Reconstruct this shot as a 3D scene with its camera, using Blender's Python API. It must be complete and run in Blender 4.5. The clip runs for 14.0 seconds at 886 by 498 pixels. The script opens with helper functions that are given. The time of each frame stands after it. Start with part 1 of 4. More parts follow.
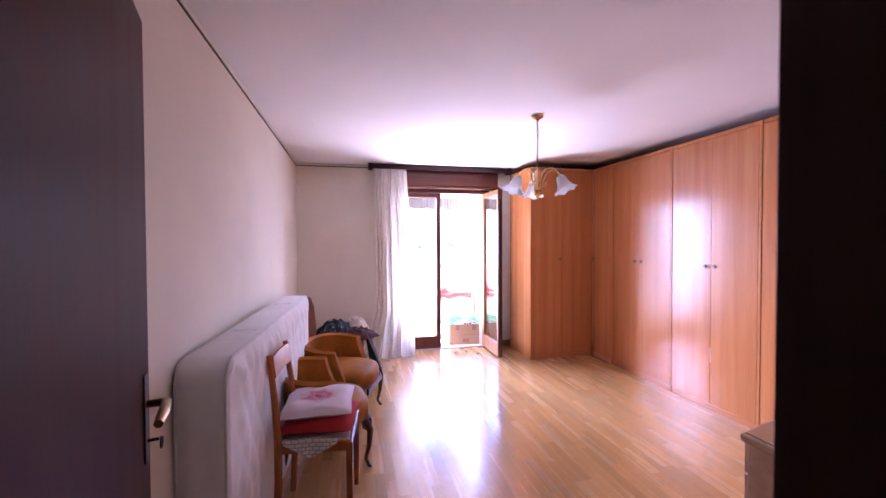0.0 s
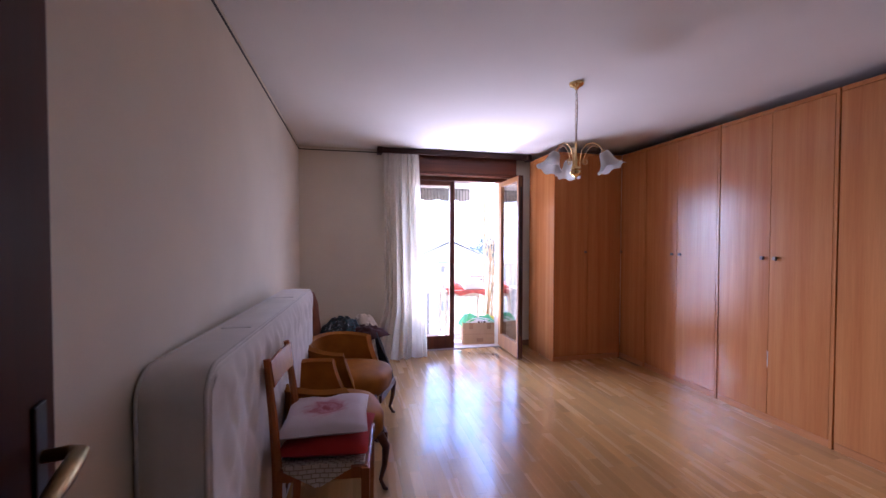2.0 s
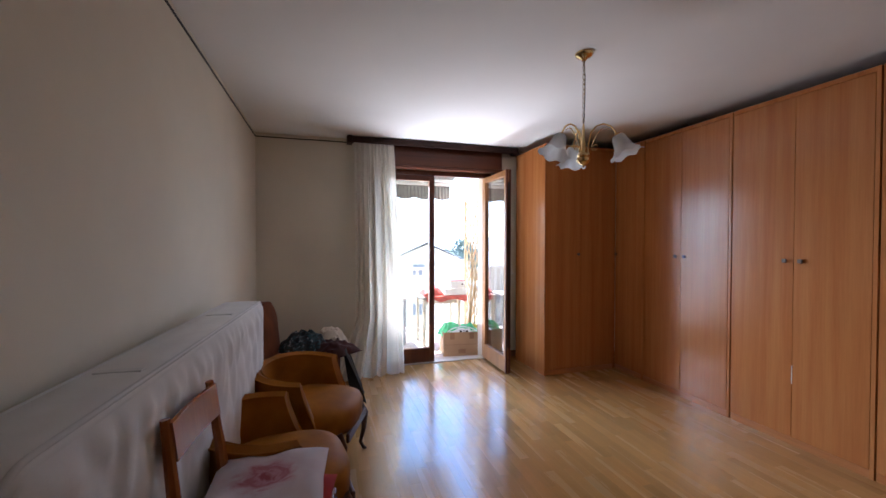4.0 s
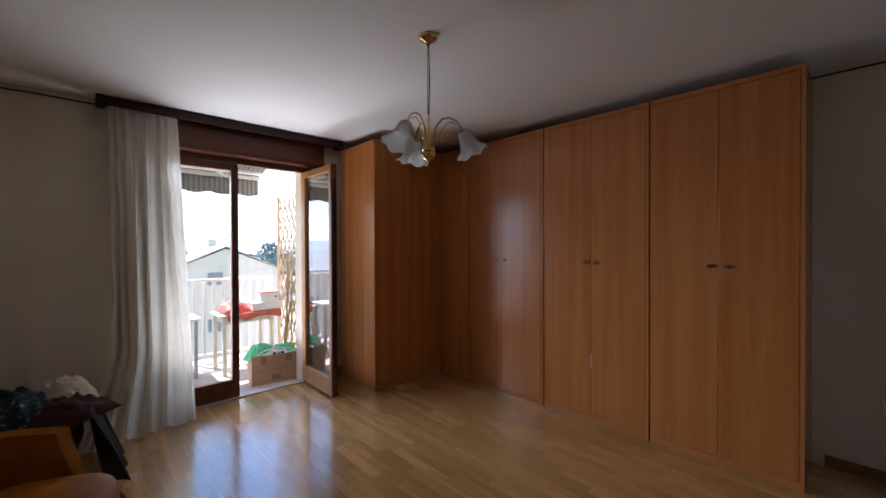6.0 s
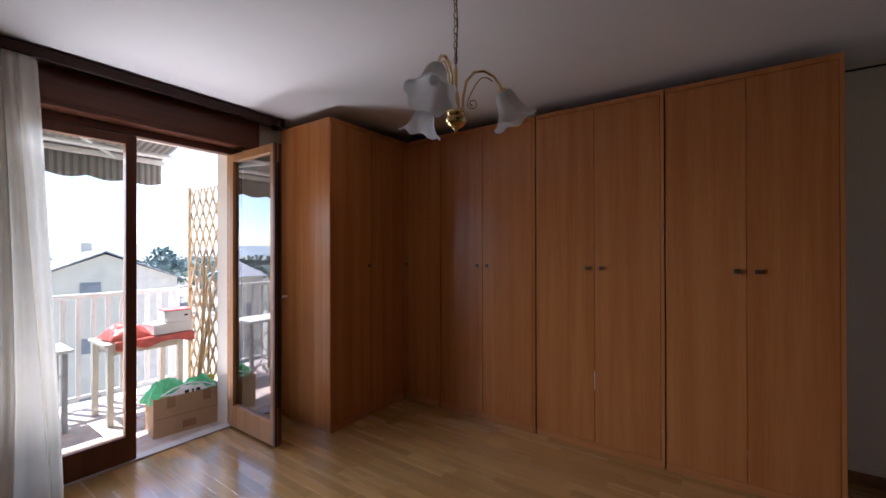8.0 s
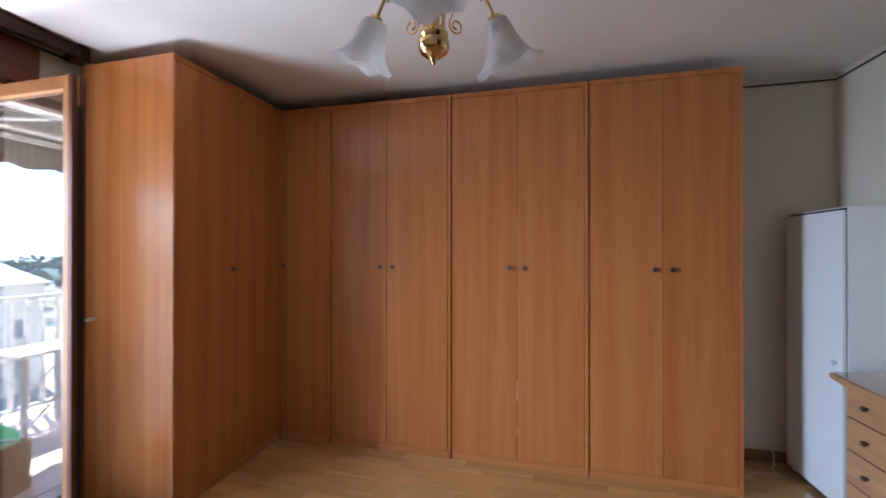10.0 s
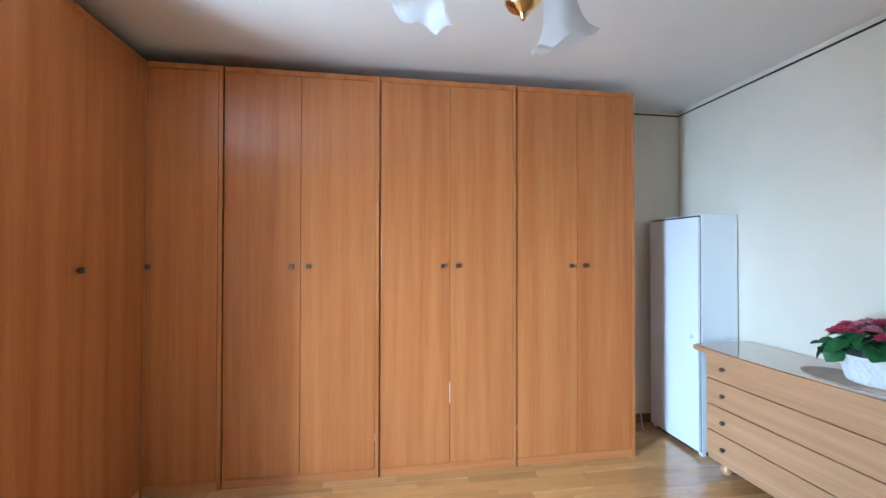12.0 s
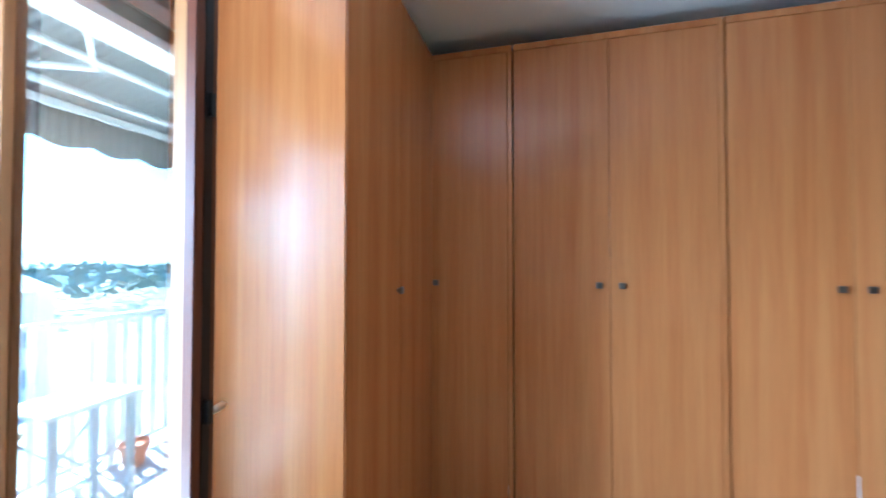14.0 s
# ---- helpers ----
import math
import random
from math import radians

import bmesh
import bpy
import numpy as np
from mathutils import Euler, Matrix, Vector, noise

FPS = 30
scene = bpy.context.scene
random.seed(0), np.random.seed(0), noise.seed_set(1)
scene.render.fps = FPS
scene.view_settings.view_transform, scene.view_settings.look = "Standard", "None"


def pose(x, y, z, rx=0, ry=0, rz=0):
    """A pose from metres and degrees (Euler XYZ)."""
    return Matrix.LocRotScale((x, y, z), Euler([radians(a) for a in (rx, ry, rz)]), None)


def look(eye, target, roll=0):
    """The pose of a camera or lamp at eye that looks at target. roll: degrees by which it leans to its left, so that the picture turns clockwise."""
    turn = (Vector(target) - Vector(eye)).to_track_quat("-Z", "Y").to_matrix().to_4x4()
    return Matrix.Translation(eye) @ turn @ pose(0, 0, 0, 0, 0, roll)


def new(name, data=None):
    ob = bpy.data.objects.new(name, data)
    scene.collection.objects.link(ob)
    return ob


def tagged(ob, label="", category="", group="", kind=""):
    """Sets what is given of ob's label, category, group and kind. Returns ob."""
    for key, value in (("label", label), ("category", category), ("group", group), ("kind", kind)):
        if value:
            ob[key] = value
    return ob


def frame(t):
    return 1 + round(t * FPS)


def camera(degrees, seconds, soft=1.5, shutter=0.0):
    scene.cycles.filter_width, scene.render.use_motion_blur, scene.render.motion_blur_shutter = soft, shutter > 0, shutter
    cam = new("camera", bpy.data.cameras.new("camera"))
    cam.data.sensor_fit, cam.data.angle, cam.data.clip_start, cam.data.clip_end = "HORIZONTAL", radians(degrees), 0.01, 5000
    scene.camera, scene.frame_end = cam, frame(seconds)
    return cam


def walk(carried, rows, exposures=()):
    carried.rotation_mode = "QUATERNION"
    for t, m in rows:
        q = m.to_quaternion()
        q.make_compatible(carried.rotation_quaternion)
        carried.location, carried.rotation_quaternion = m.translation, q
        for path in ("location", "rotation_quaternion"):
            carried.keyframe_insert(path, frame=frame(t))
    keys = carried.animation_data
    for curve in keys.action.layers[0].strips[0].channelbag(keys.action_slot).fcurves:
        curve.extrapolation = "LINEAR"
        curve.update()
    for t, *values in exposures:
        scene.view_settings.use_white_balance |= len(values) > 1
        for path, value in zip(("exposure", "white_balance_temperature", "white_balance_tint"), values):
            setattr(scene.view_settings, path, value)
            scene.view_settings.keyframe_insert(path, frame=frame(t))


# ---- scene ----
cam = camera(97.1, 14.0, shutter=0.3)
PATH = [
    (0, (-0.073, 0.053, 1.557), (0.385, 2.0, 1.517), -0.2),
    (0.5, (-0.144, 0.155, 1.506), (0.309, 2.103, 1.468), 0.2),
    (1, (-0.177, 0.239, 1.485), (0.272, 2.188, 1.446), 0.2),
    (1.5, (-0.184, 0.346, 1.452), (0.265, 2.294, 1.414), 0.2),
    (2, (-0.143, 0.497, 1.462), (0.309, 2.445, 1.416), 0.1),
    (4.5, (-0.033, 1.097, 1.449), (0.656, 2.974, 1.427), -0.0),
    (5, (0.004, 1.172, 1.453), (1.006, 2.902, 1.425), -0.0),
    (5.5, (0.0, 1.306, 1.465), (1.219, 2.892, 1.434), -0.3),
    (6, (0.029, 1.461, 1.461), (1.403, 2.914, 1.443), -0.2),
    (6.5, (0.056, 1.642, 1.489), (1.538, 2.985, 1.465), -0.3),
    (7, (0.052, 1.872, 1.456), (1.628, 3.104, 1.449), -0.2),
    (9.5, (0.447, 2.675, 1.444), (2.264, 3.511, 1.444), -0.2),
    (10, (0.49, 2.815, 1.437), (2.431, 3.296, 1.444), -0.0),
    (10.5, (0.536, 2.924, 1.419), (2.528, 3.106, 1.432), -0.0),
    (11, (0.573, 3.07, 1.395), (2.573, 3.046, 1.416), -0.0),
    (11.5, (0.607, 3.225, 1.399), (2.598, 3.044, 1.422), -0.0),
    (12, (0.634, 3.377, 1.398), (2.612, 3.083, 1.421), 0.1),
    (12.5, (0.672, 3.572, 1.434), (2.635, 3.19, 1.447), 0.1),
    (13, (0.803, 3.785, 1.428), (2.764, 3.396, 1.453), 0.0),
    (13.5, (0.995, 4.02, 1.500), (2.995, 4.008, 1.487), -0.2),
    (14, (1.160, 4.180, 1.450), (3.098, 4.683, 1.492), 0.0),
]
EXPOSURES = [
    (0, 4.08, 5350, 51), (0.5, 3.46, 5350, 47), (1.0, 3.22, 5350, 45), (1.5, 3.07, 5350, 41), (2.0, 2.92, 5350, 37), (4.5, 2.4, 5700, 14),
    (5.5, 1.98, 5800, 14), (6.5, 1.55, 5800, 18), (7.0, 1.52, 5800, 19), (9.5, 2.35, 5700, 20), (10.0, 2.97, 5350, 14), (10.5, 3.68, 4850, 4),
    (11.0, 3.96, 4750, 3), (12.5, 4.03, 4700, 0), (13.0, 4.0, 4700, 0), (13.5, 4.0, 4400, 0), (14.0, 3.86, 4150, -7),
]
walk(cam, [(t, look(eye, target, roll)) for t, eye, target, roll in PATH], EXPOSURES)

# ---- world and sun ----
world = bpy.data.worlds.new("world")
scene.world = world
world.use_nodes = True
wn = world.node_tree.nodes
sky = wn.new("ShaderNodeTexSky")
sky.sky_type, sky.sun_disc = "NISHITA", False
sky.dust_density, sky.ozone_density = 0.4, 2.0
sky.sun_elevation, sky.sun_rotation = radians(66), radians(-21)
wn["Background"].inputs["Strength"].default_value = 0.15
world.node_tree.links.new(sky.outputs["Color"], wn["Background"].inputs["Color"])
sun = new("sun", bpy.data.lights.new("sun", "SUN"))
sun.data.energy, sun.data.angle, sun.data.color = 5.0, radians(0.5), (1.0, 0.95, 0.88)
sun.matrix_world = look((0, 0, 0), (0.15, -0.38, -0.91))
# the light of sky and sunlit balcony floor, standing in the door opening and thrown up into the room
for way, size, size_y, centre, watts, spread, tone in (
    ((0.0, -0.34, 0.94), 1.28, 0.4, (1.17, 5.74, 0.28), 4.9, 95, (0.92, 0.92, 0.92)),
    ((0.50, -0.84, -0.20), 0.55, 1.95, (0.70, 5.80, 1.20), 3.4, 66, (0.80, 0.90, 1.0)),
    ((-0.85, -0.45, -0.22), 0.9, 1.95, (1.30, 5.98, 1.20), 1.8, 84, (0.80, 0.90, 1.0)),
):
    daylight = new("daylight", bpy.data.lights.new("daylight", "AREA"))
    daylight.data.shape, daylight.data.size, daylight.data.size_y = "RECTANGLE", size, size_y
    daylight.data.energy, daylight.data.color, daylight.data.spread = watts, tone, radians(spread)
    daylight.matrix_world = look(centre, Vector(centre) + Vector(way))


# ---- materials ----
def material(name, build):
    m = bpy.data.materials.new(name)
    m.use_nodes = True
    t = m.node_tree
    build(t, t.nodes["Principled BSDF"])
    return m


def node(t, kind, **values):
    n = t.nodes.new("ShaderNode" + kind)
    for k, v in values.items():
        n.inputs[k.replace("_", " ")].default_value = v
    return n


def coords(t, scale=(1, 1, 1), source="Object"):
    c, m = t.nodes.new("ShaderNodeTexCoord"), t.nodes.new("ShaderNodeMapping")
    m.inputs["Scale"].default_value = scale
    t.links.new(c.outputs[source], m.inputs["Vector"])
    return m.outputs["Vector"]


def ramp(t, source, stops):
    r = t.nodes.new("ShaderNodeValToRGB")
    while len(r.color_ramp.elements) < len(stops):
        r.color_ramp.elements.new(0.5)
    for e, (at, c) in zip(r.color_ramp.elements, stops):
        e.position, e.color = at, (*c, 1)
    t.links.new(source, r.inputs["Fac"])
    return r.outputs["Color"]


def mixed(t, kind, fac, a, b):
    m = t.nodes.new("ShaderNodeMix")
    m.data_type, m.blend_type = "RGBA", kind
    for value, socket in ((fac, m.inputs[0]), (a, m.inputs[6]), (b, m.inputs[7])):
        if isinstance(value, (int, float)):
            socket.default_value = value
        elif isinstance(value, tuple):
            socket.default_value = (*value, 1)
        else:
            t.links.new(value, socket)
    return m.outputs[2]


def bump(t, b, height, strength, distance):
    n = node(t, "Bump", Strength=strength, Distance=distance)
    t.links.new(height, n.inputs["Height"])
    t.links.new(n.outputs["Normal"], b.inputs["Normal"])


def shade_of(c, k):
    return tuple(min(1.0, v * k) for v in c)


def plain(name, colour, rough=0.5, metal=0.0, vary=0.12, scale=6.0, relief=0.15, fine=90.0, coat=0.0):
    """A surface of one colour with soft blotches and fine relief."""
    def build(t, b):
        v = coords(t)
        big = node(t, "TexNoise", Scale=scale, Detail=4.0)
        small = node(t, "TexNoise", Scale=fine, Detail=3.0)
        t.links.new(v, big.inputs["Vector"]), t.links.new(v, small.inputs["Vector"])
        c = ramp(t, big.outputs["Fac"], [(0.3, shade_of(colour, 1 - vary)), (0.7, shade_of(colour, 1 + vary))])
        c = mixed(t, "MULTIPLY", vary, c, ramp(t, small.outputs["Fac"], [(0.3, (0.7, 0.7, 0.7)), (0.7, (1, 1, 1))]))
        t.links.new(c, b.inputs["Base Color"])
        b.inputs["Roughness"].default_value, b.inputs["Metallic"].default_value = rough, metal
        b.inputs["Coat Weight"].default_value = coat
        if relief:
            bump(t, b, small.outputs["Fac"], relief, 0.002)
    return material(name, build)


def wood(name, dark, light, rough, axis=2, grain=1.0, island=False, per_object=0.0, coat=0.0, spec=0.5, pore=0.32, coat_ior=1.6):
    """Straight-grained wood: long streaks along one axis, fine pores, tone that differs from piece to piece."""
    def build(t, b):
        long_, wide = 0.35, 9.0 * grain
        sc = [wide, wide, wide]
        sc[axis] = long_
        v = coords(t, tuple(sc))
        shift = t.nodes.new("ShaderNodeVectorMath")
        shift.operation = "ADD"
        t.links.new(v, shift.inputs[0])
        info = t.nodes.new("ShaderNodeNewGeometry" if island else "ShaderNodeObjectInfo")
        rnd = info.outputs["Random Per Island" if island else "Random"]
        far = t.nodes.new("ShaderNodeMath")
        far.operation = "MULTIPLY"
        far.inputs[1].default_value = 37.0
        t.links.new(rnd, far.inputs[0]), t.links.new(far.outputs[0], shift.inputs[1])
        bands = node(t, "TexNoise", Scale=1.0, Detail=5.0, Roughness=0.6, Distortion=0.25)
        pores = node(t, "TexNoise", Scale=9.0, Detail=4.0, Roughness=0.7)
        t.links.new(shift.outputs[0], bands.inputs["Vector"]), t.links.new(shift.outputs[0], pores.inputs["Vector"])
        mid = tuple((a + c) / 2 for a, c in zip(dark, light))
        c = ramp(t, bands.outputs["Fac"], [(0.28, dark), (0.5, mid), (0.72, light)])
        c = mixed(t, "MULTIPLY", pore, c, ramp(t, pores.outputs["Fac"], [(0.35, (0.55, 0.5, 0.45)), (0.6, (1, 1, 1))]))
        if per_object:
            tone = ramp(t, rnd, [(0.0, (1 - per_object,) * 3), (1.0, (1.0, 1.0, 1.0))])
            c = mixed(t, "MULTIPLY", 1.0, c, tone)
        t.links.new(c, b.inputs["Base Color"])
        r = t.nodes.new("ShaderNodeMapRange")
        r.inputs["To Min"].default_value, r.inputs["To Max"].default_value = rough * 0.8, rough * 1.25
        t.links.new(bands.outputs["Fac"], r.inputs["Value"]), t.links.new(r.outputs[0], b.inputs["Roughness"])
        b.inputs["Coat Weight"].default_value = coat
        b.inputs["Coat Roughness"].default_value = 0.15
        b.inputs["Coat IOR"].default_value = coat_ior
        b.inputs["Specular IOR Level"].default_value = spec
        bump(t, b, pores.outputs["Fac"], 0.06, 0.001)
    return material(name, build)


def cloth(name, colour, weave=900.0, sheen=0.3, vary=0.2, rough=0.9, through_light=0.0):
    def build(t, b):
        v = coords(t)
        big = node(t, "TexNoise", Scale=7.0, Detail=5.0)
        fine = node(t, "TexNoise", Scale=weave / 3, Detail=2.0)
        t.links.new(v, big.inputs["Vector"]), t.links.new(v, fine.inputs["Vector"])
        c = ramp(t, big.outputs["Fac"], [(0.3, shade_of(colour, 1 - vary)), (0.7, shade_of(colour, 1 + vary))])
        t.links.new(c, b.inputs["Base Color"])
        b.inputs["Roughness"].default_value, b.inputs["Sheen Weight"].default_value = rough, sheen
        b.inputs["Specular IOR Level"].default_value = 0.15
        bump(t, b, fine.outputs["Fac"], 0.2, 0.001)
        if through_light:
            tr, mx = t.nodes.new("ShaderNodeBsdfTranslucent"), t.nodes.new("ShaderNodeMixShader")
            t.links.new(c, tr.inputs["Color"])
            mx.inputs[0].default_value = through_light
            t.links.new(b.outputs[0], mx.inputs[1]), t.links.new(tr.outputs[0], mx.inputs[2])
            t.links.new(mx.outputs[0], t.nodes["Material Output"].inputs["Surface"])
    return material(name, build)


def glazing(name):
    """A thin clear pane: mirror by Fresnel, the rest straight through."""
    def build(t, b):
        clear, shine, mx, facing = (t.nodes.new("ShaderNode" + k) for k in ("BsdfTransparent", "BsdfGlossy", "MixShader", "LayerWeight"))
        shine.inputs["Roughness"].default_value = 0.0
        clear.inputs["Color"].default_value = (0.93, 0.96, 0.95, 1)
        square, scaled = t.nodes.new("ShaderNodeMath"), t.nodes.new("ShaderNodeMath")
        square.operation, scaled.operation = "POWER", "MULTIPLY_ADD"
        square.inputs[1].default_value = 2.0
        scaled.inputs[1].default_value, scaled.inputs[2].default_value = 0.9, 0.06
        t.links.new(facing.outputs["Facing"], square.inputs[0]), t.links.new(square.outputs[0], scaled.inputs[0])
        t.links.new(scaled.outputs[0], mx.inputs[0]), t.links.new(clear.outputs[0], mx.inputs[1]), t.links.new(shine.outputs[0], mx.inputs[2])
        t.links.new(mx.outputs[0], t.nodes["Material Output"].inputs["Surface"])
    return material(name, build)


WALL = plain("cream wall paint", (0.71, 0.648, 0.53), 0.85, vary=0.05, scale=1.6, relief=0.25, fine=160.0)
CEILING = plain("white ceiling paint", (0.8, 0.78, 0.75), 0.9, vary=0.03, scale=1.2, relief=0.2, fine=140.0)
CHERRY = wood("cherry laminate", (0.425, 0.138, 0.034), (0.56, 0.226, 0.070), 0.22, 2, 1.3, spec=0.37, pore=0.22)
CHERRY_X = wood("cherry laminate lengthwise", (0.425, 0.138, 0.034), (0.56, 0.226, 0.070), 0.30, 0, 1.3, spec=0.48, pore=0.22)
DARKWOOD = wood("dark stained wood", (0.02, 0.007, 0.004), (0.05, 0.016, 0.009), 0.45, 2, 1.5, spec=0.2)
FRAMEWOOD = wood("reddish varnished wood", (0.08, 0.022, 0.010), (0.16, 0.048, 0.02), 0.38, 2, 1.5, spec=0.3)
FRAMEWOOD_X = wood("reddish varnished wood crosswise", (0.08, 0.022, 0.010), (0.16, 0.048, 0.02), 0.38, 0, 1.5, spec=0.3)
PINE = wood("sun-bleached pine", (0.31, 0.125, 0.033), (0.47, 0.225, 0.075), 0.45, 2, 1.3)
DRESSER = wood("pale cherry veneer", (0.40, 0.215, 0.10), (0.54, 0.32, 0.165), 0.4, 0, 1.6)
DOORWOOD = wood("dark door veneer", (0.036, 0.009, 0.004), (0.066, 0.016, 0.007), 0.36, 2, 1.2, spec=0.04)
CHAIRWOOD = wood("orange beech", (0.30, 0.075, 0.016), (0.46, 0.15, 0.035), 0.25, 2, 2.0)
WALNUT = wood("walnut legs", (0.06, 0.02, 0.01), (0.13, 0.045, 0.02), 0.45, 2, 2.0, spec=0.25)
STRIP = wood("beech parquet strip", (0.60, 0.330, 0.105), (0.72, 0.435, 0.158), 0.26, 1, 0.7, per_object=0.32, coat=1.0, pore=0.18, coat_ior=2.0)
STRIPS = wood("beech parquet strips", (0.60, 0.330, 0.105), (0.72, 0.435, 0.158), 0.26, 1, 0.7, island=True, per_object=0.32, coat=1.0, pore=0.18, coat_ior=2.0)
BASEWOOD = wood("brown baseboard wood", (0.2, 0.09, 0.035), (0.32, 0.16, 0.07), 0.4, 0, 1.5)
TRELLIS = wood("weathered pale wood", (0.40, 0.28, 0.14), (0.56, 0.43, 0.25), 0.7, 2, 2.0)
BAMBOO = wood("bamboo cane", (0.38, 0.25, 0.11), (0.58, 0.42, 0.22), 0.5, 2, 3.0)
BLACK = plain("black strip", (0.02, 0.015, 0.013), 0.5, vary=0.1)
JOINT = plain("dark joint", (0.26, 0.15, 0.07), 0.6, vary=0.1)
KNOB = plain("bronze knob", (0.16, 0.12, 0.09), 0.38, 0.8)
BRASS = plain("polished brass", (0.78, 0.56, 0.25), 0.14, 1.0, vary=0.08, relief=0.0)
OLDBRASS = plain("aged brass", (0.32, 0.22, 0.10), 0.35, 1.0, vary=0.2)
IRON = plain("black iron", (0.03, 0.028, 0.027), 0.4, 0.7)
GREYSTEEL = plain("grey painted steel", (0.38, 0.39, 0.41), 0.5, vary=0.1)
STEEL = plain("steel", (0.6, 0.6, 0.58), 0.28, 1.0)
FROSTED = cloth("frosted glass", (0.82, 0.82, 0.82), 60.0, 0.0, 0.06, 0.35, 0.45)
GLASS = glazing("window glass")
WHITE = plain("white laminate", (0.76, 0.78, 0.79), 0.3, vary=0.03, scale=2.0, relief=0.03)
WHITEMETAL = plain("white enamelled metal", (0.78, 0.77, 0.74), 0.4, vary=0.08, scale=12.0)
TICKING = cloth("white mattress ticking", (0.74, 0.72, 0.70), 500.0, 0.2, 0.05)
PIPING = cloth("grey mattress piping", (0.68, 0.67, 0.66), 500.0, 0.1, 0.06)
VELVET = cloth("mustard velvet", (0.32, 0.112, 0.007), 700.0, 0.0, 0.25, 0.6)
MAROON = cloth("rust brown velvet", (0.16, 0.045, 0.016), 700.0, 0.06, 0.25)
CURTAIN = cloth("white curtain voile", (0.76, 0.71, 0.62), 900.0, 0.0, 0.05, 0.9, 0.40)
REDCLOTH = cloth("red cushion cotton", (0.36, 0.022, 0.016), 700.0, 0.05, 0.15)
DARKRED = cloth("dark red wool", (0.045, 0.012, 0.011), 400.0, 0.1, 0.4)
BLACKCLOTH = cloth("black knitwear", (0.018, 0.017, 0.02), 400.0, 0.1, 0.3)


def striped(name):
    """Knit with uneven pale and teal patches on black."""
    def build(t, b):
        bands = node(t, "TexNoise", Scale=13.0, Detail=3.0, Distortion=2.2)
        t.links.new(coords(t, (1.0, 1.0, 2.2)), bands.inputs["Vector"])
        c = ramp(t, bands.outputs["Fac"], [(0.0, (0.012, 0.012, 0.015)), (0.50, (0.015, 0.016, 0.02)), (0.57, (0.02, 0.08, 0.10)), (0.61, (0.015, 0.015, 0.02)), (0.69, (0.40, 0.40, 0.41))])
        t.links.new(c, b.inputs["Base Color"])
        b.inputs["Roughness"].default_value = 0.9
    return material(name, build)


STRIPED = striped("striped black knit")
BEIGECLOTH = cloth("beige wool", (0.55, 0.47, 0.38), 400.0, 0.2, 0.12)
LACE = cloth("beige lace", (0.48, 0.37, 0.27), 220.0, 0.1, 0.3)
YELLOW = plain("yellow print", (0.70, 0.52, 0.05), 0.5, vary=0.15)
CARD = plain("brown cardboard", (0.42, 0.27, 0.15), 0.8, vary=0.1, scale=5.0)
TAPE = plain("brown parcel tape", (0.28, 0.15, 0.07), 0.3, vary=0.1)
GREENBAG = plain("green plastic film", (0.10, 0.55, 0.22), 0.3, vary=0.15, scale=14.0, fine=30.0, relief=0.5)
REDBAG = plain("red plastic film", (0.60, 0.13, 0.10), 0.35, vary=0.2, scale=14.0, fine=30.0, relief=0.5)
TABLECREAM = plain("cream table paint", (0.72, 0.67, 0.56), 0.5, vary=0.1, scale=9.0)
CARTON = plain("white carton", (0.75, 0.74, 0.72), 0.6, vary=0.05)
LEAF = plain("green leaf", (0.035, 0.12, 0.03), 0.45, vary=0.35, scale=30.0)
PALEPETAL = plain("pale pink petal", (0.70, 0.30, 0.33), 0.6, vary=0.5, scale=40.0)
PETAL = plain("pink petal", (0.62, 0.08, 0.16), 0.6, vary=0.35, scale=45.0)
TERRACOTTA = plain("terracotta", (0.45, 0.17, 0.08), 0.8, vary=0.15)
TILE = plain("pinkish balcony tile", (0.52, 0.42, 0.36), 0.6, vary=0.15, scale=8.0)
PLASTER = plain("outer plaster", (0.66, 0.58, 0.47), 0.9, vary=0.08, scale=2.0, relief=0.4)


def rows(name, low, high, axis, period, rough=0.85):
    """Even rows across one axis, softly broken, on a rough surface."""
    def build(t, b):
        sc = [0.4, 0.4, 0.4]
        sc[axis] = 1.0
        wave = node(t, "TexWave", Scale=0.314 / period, Distortion=0.6, Detail=2.0)
        wave.bands_direction = "XYZ"[axis]
        big = node(t, "TexNoise", Scale=0.5, Detail=4.0)
        t.links.new(coords(t, tuple(sc)), wave.inputs["Vector"]), t.links.new(coords(t), big.inputs["Vector"])
        c = ramp(t, wave.outputs["Fac"], [(0.25, low), (0.55, high)])
        c = mixed(t, "MULTIPLY", 0.5, c, ramp(t, big.outputs["Fac"], [(0.3, (0.6, 0.6, 0.62)), (0.7, (1, 1, 1))]))
        t.links.new(c, b.inputs["Base Color"])
        b.inputs["Roughness"].default_value = rough
        bump(t, b, wave.outputs["Fac"], 0.3, 0.02)
    return material(name, build)


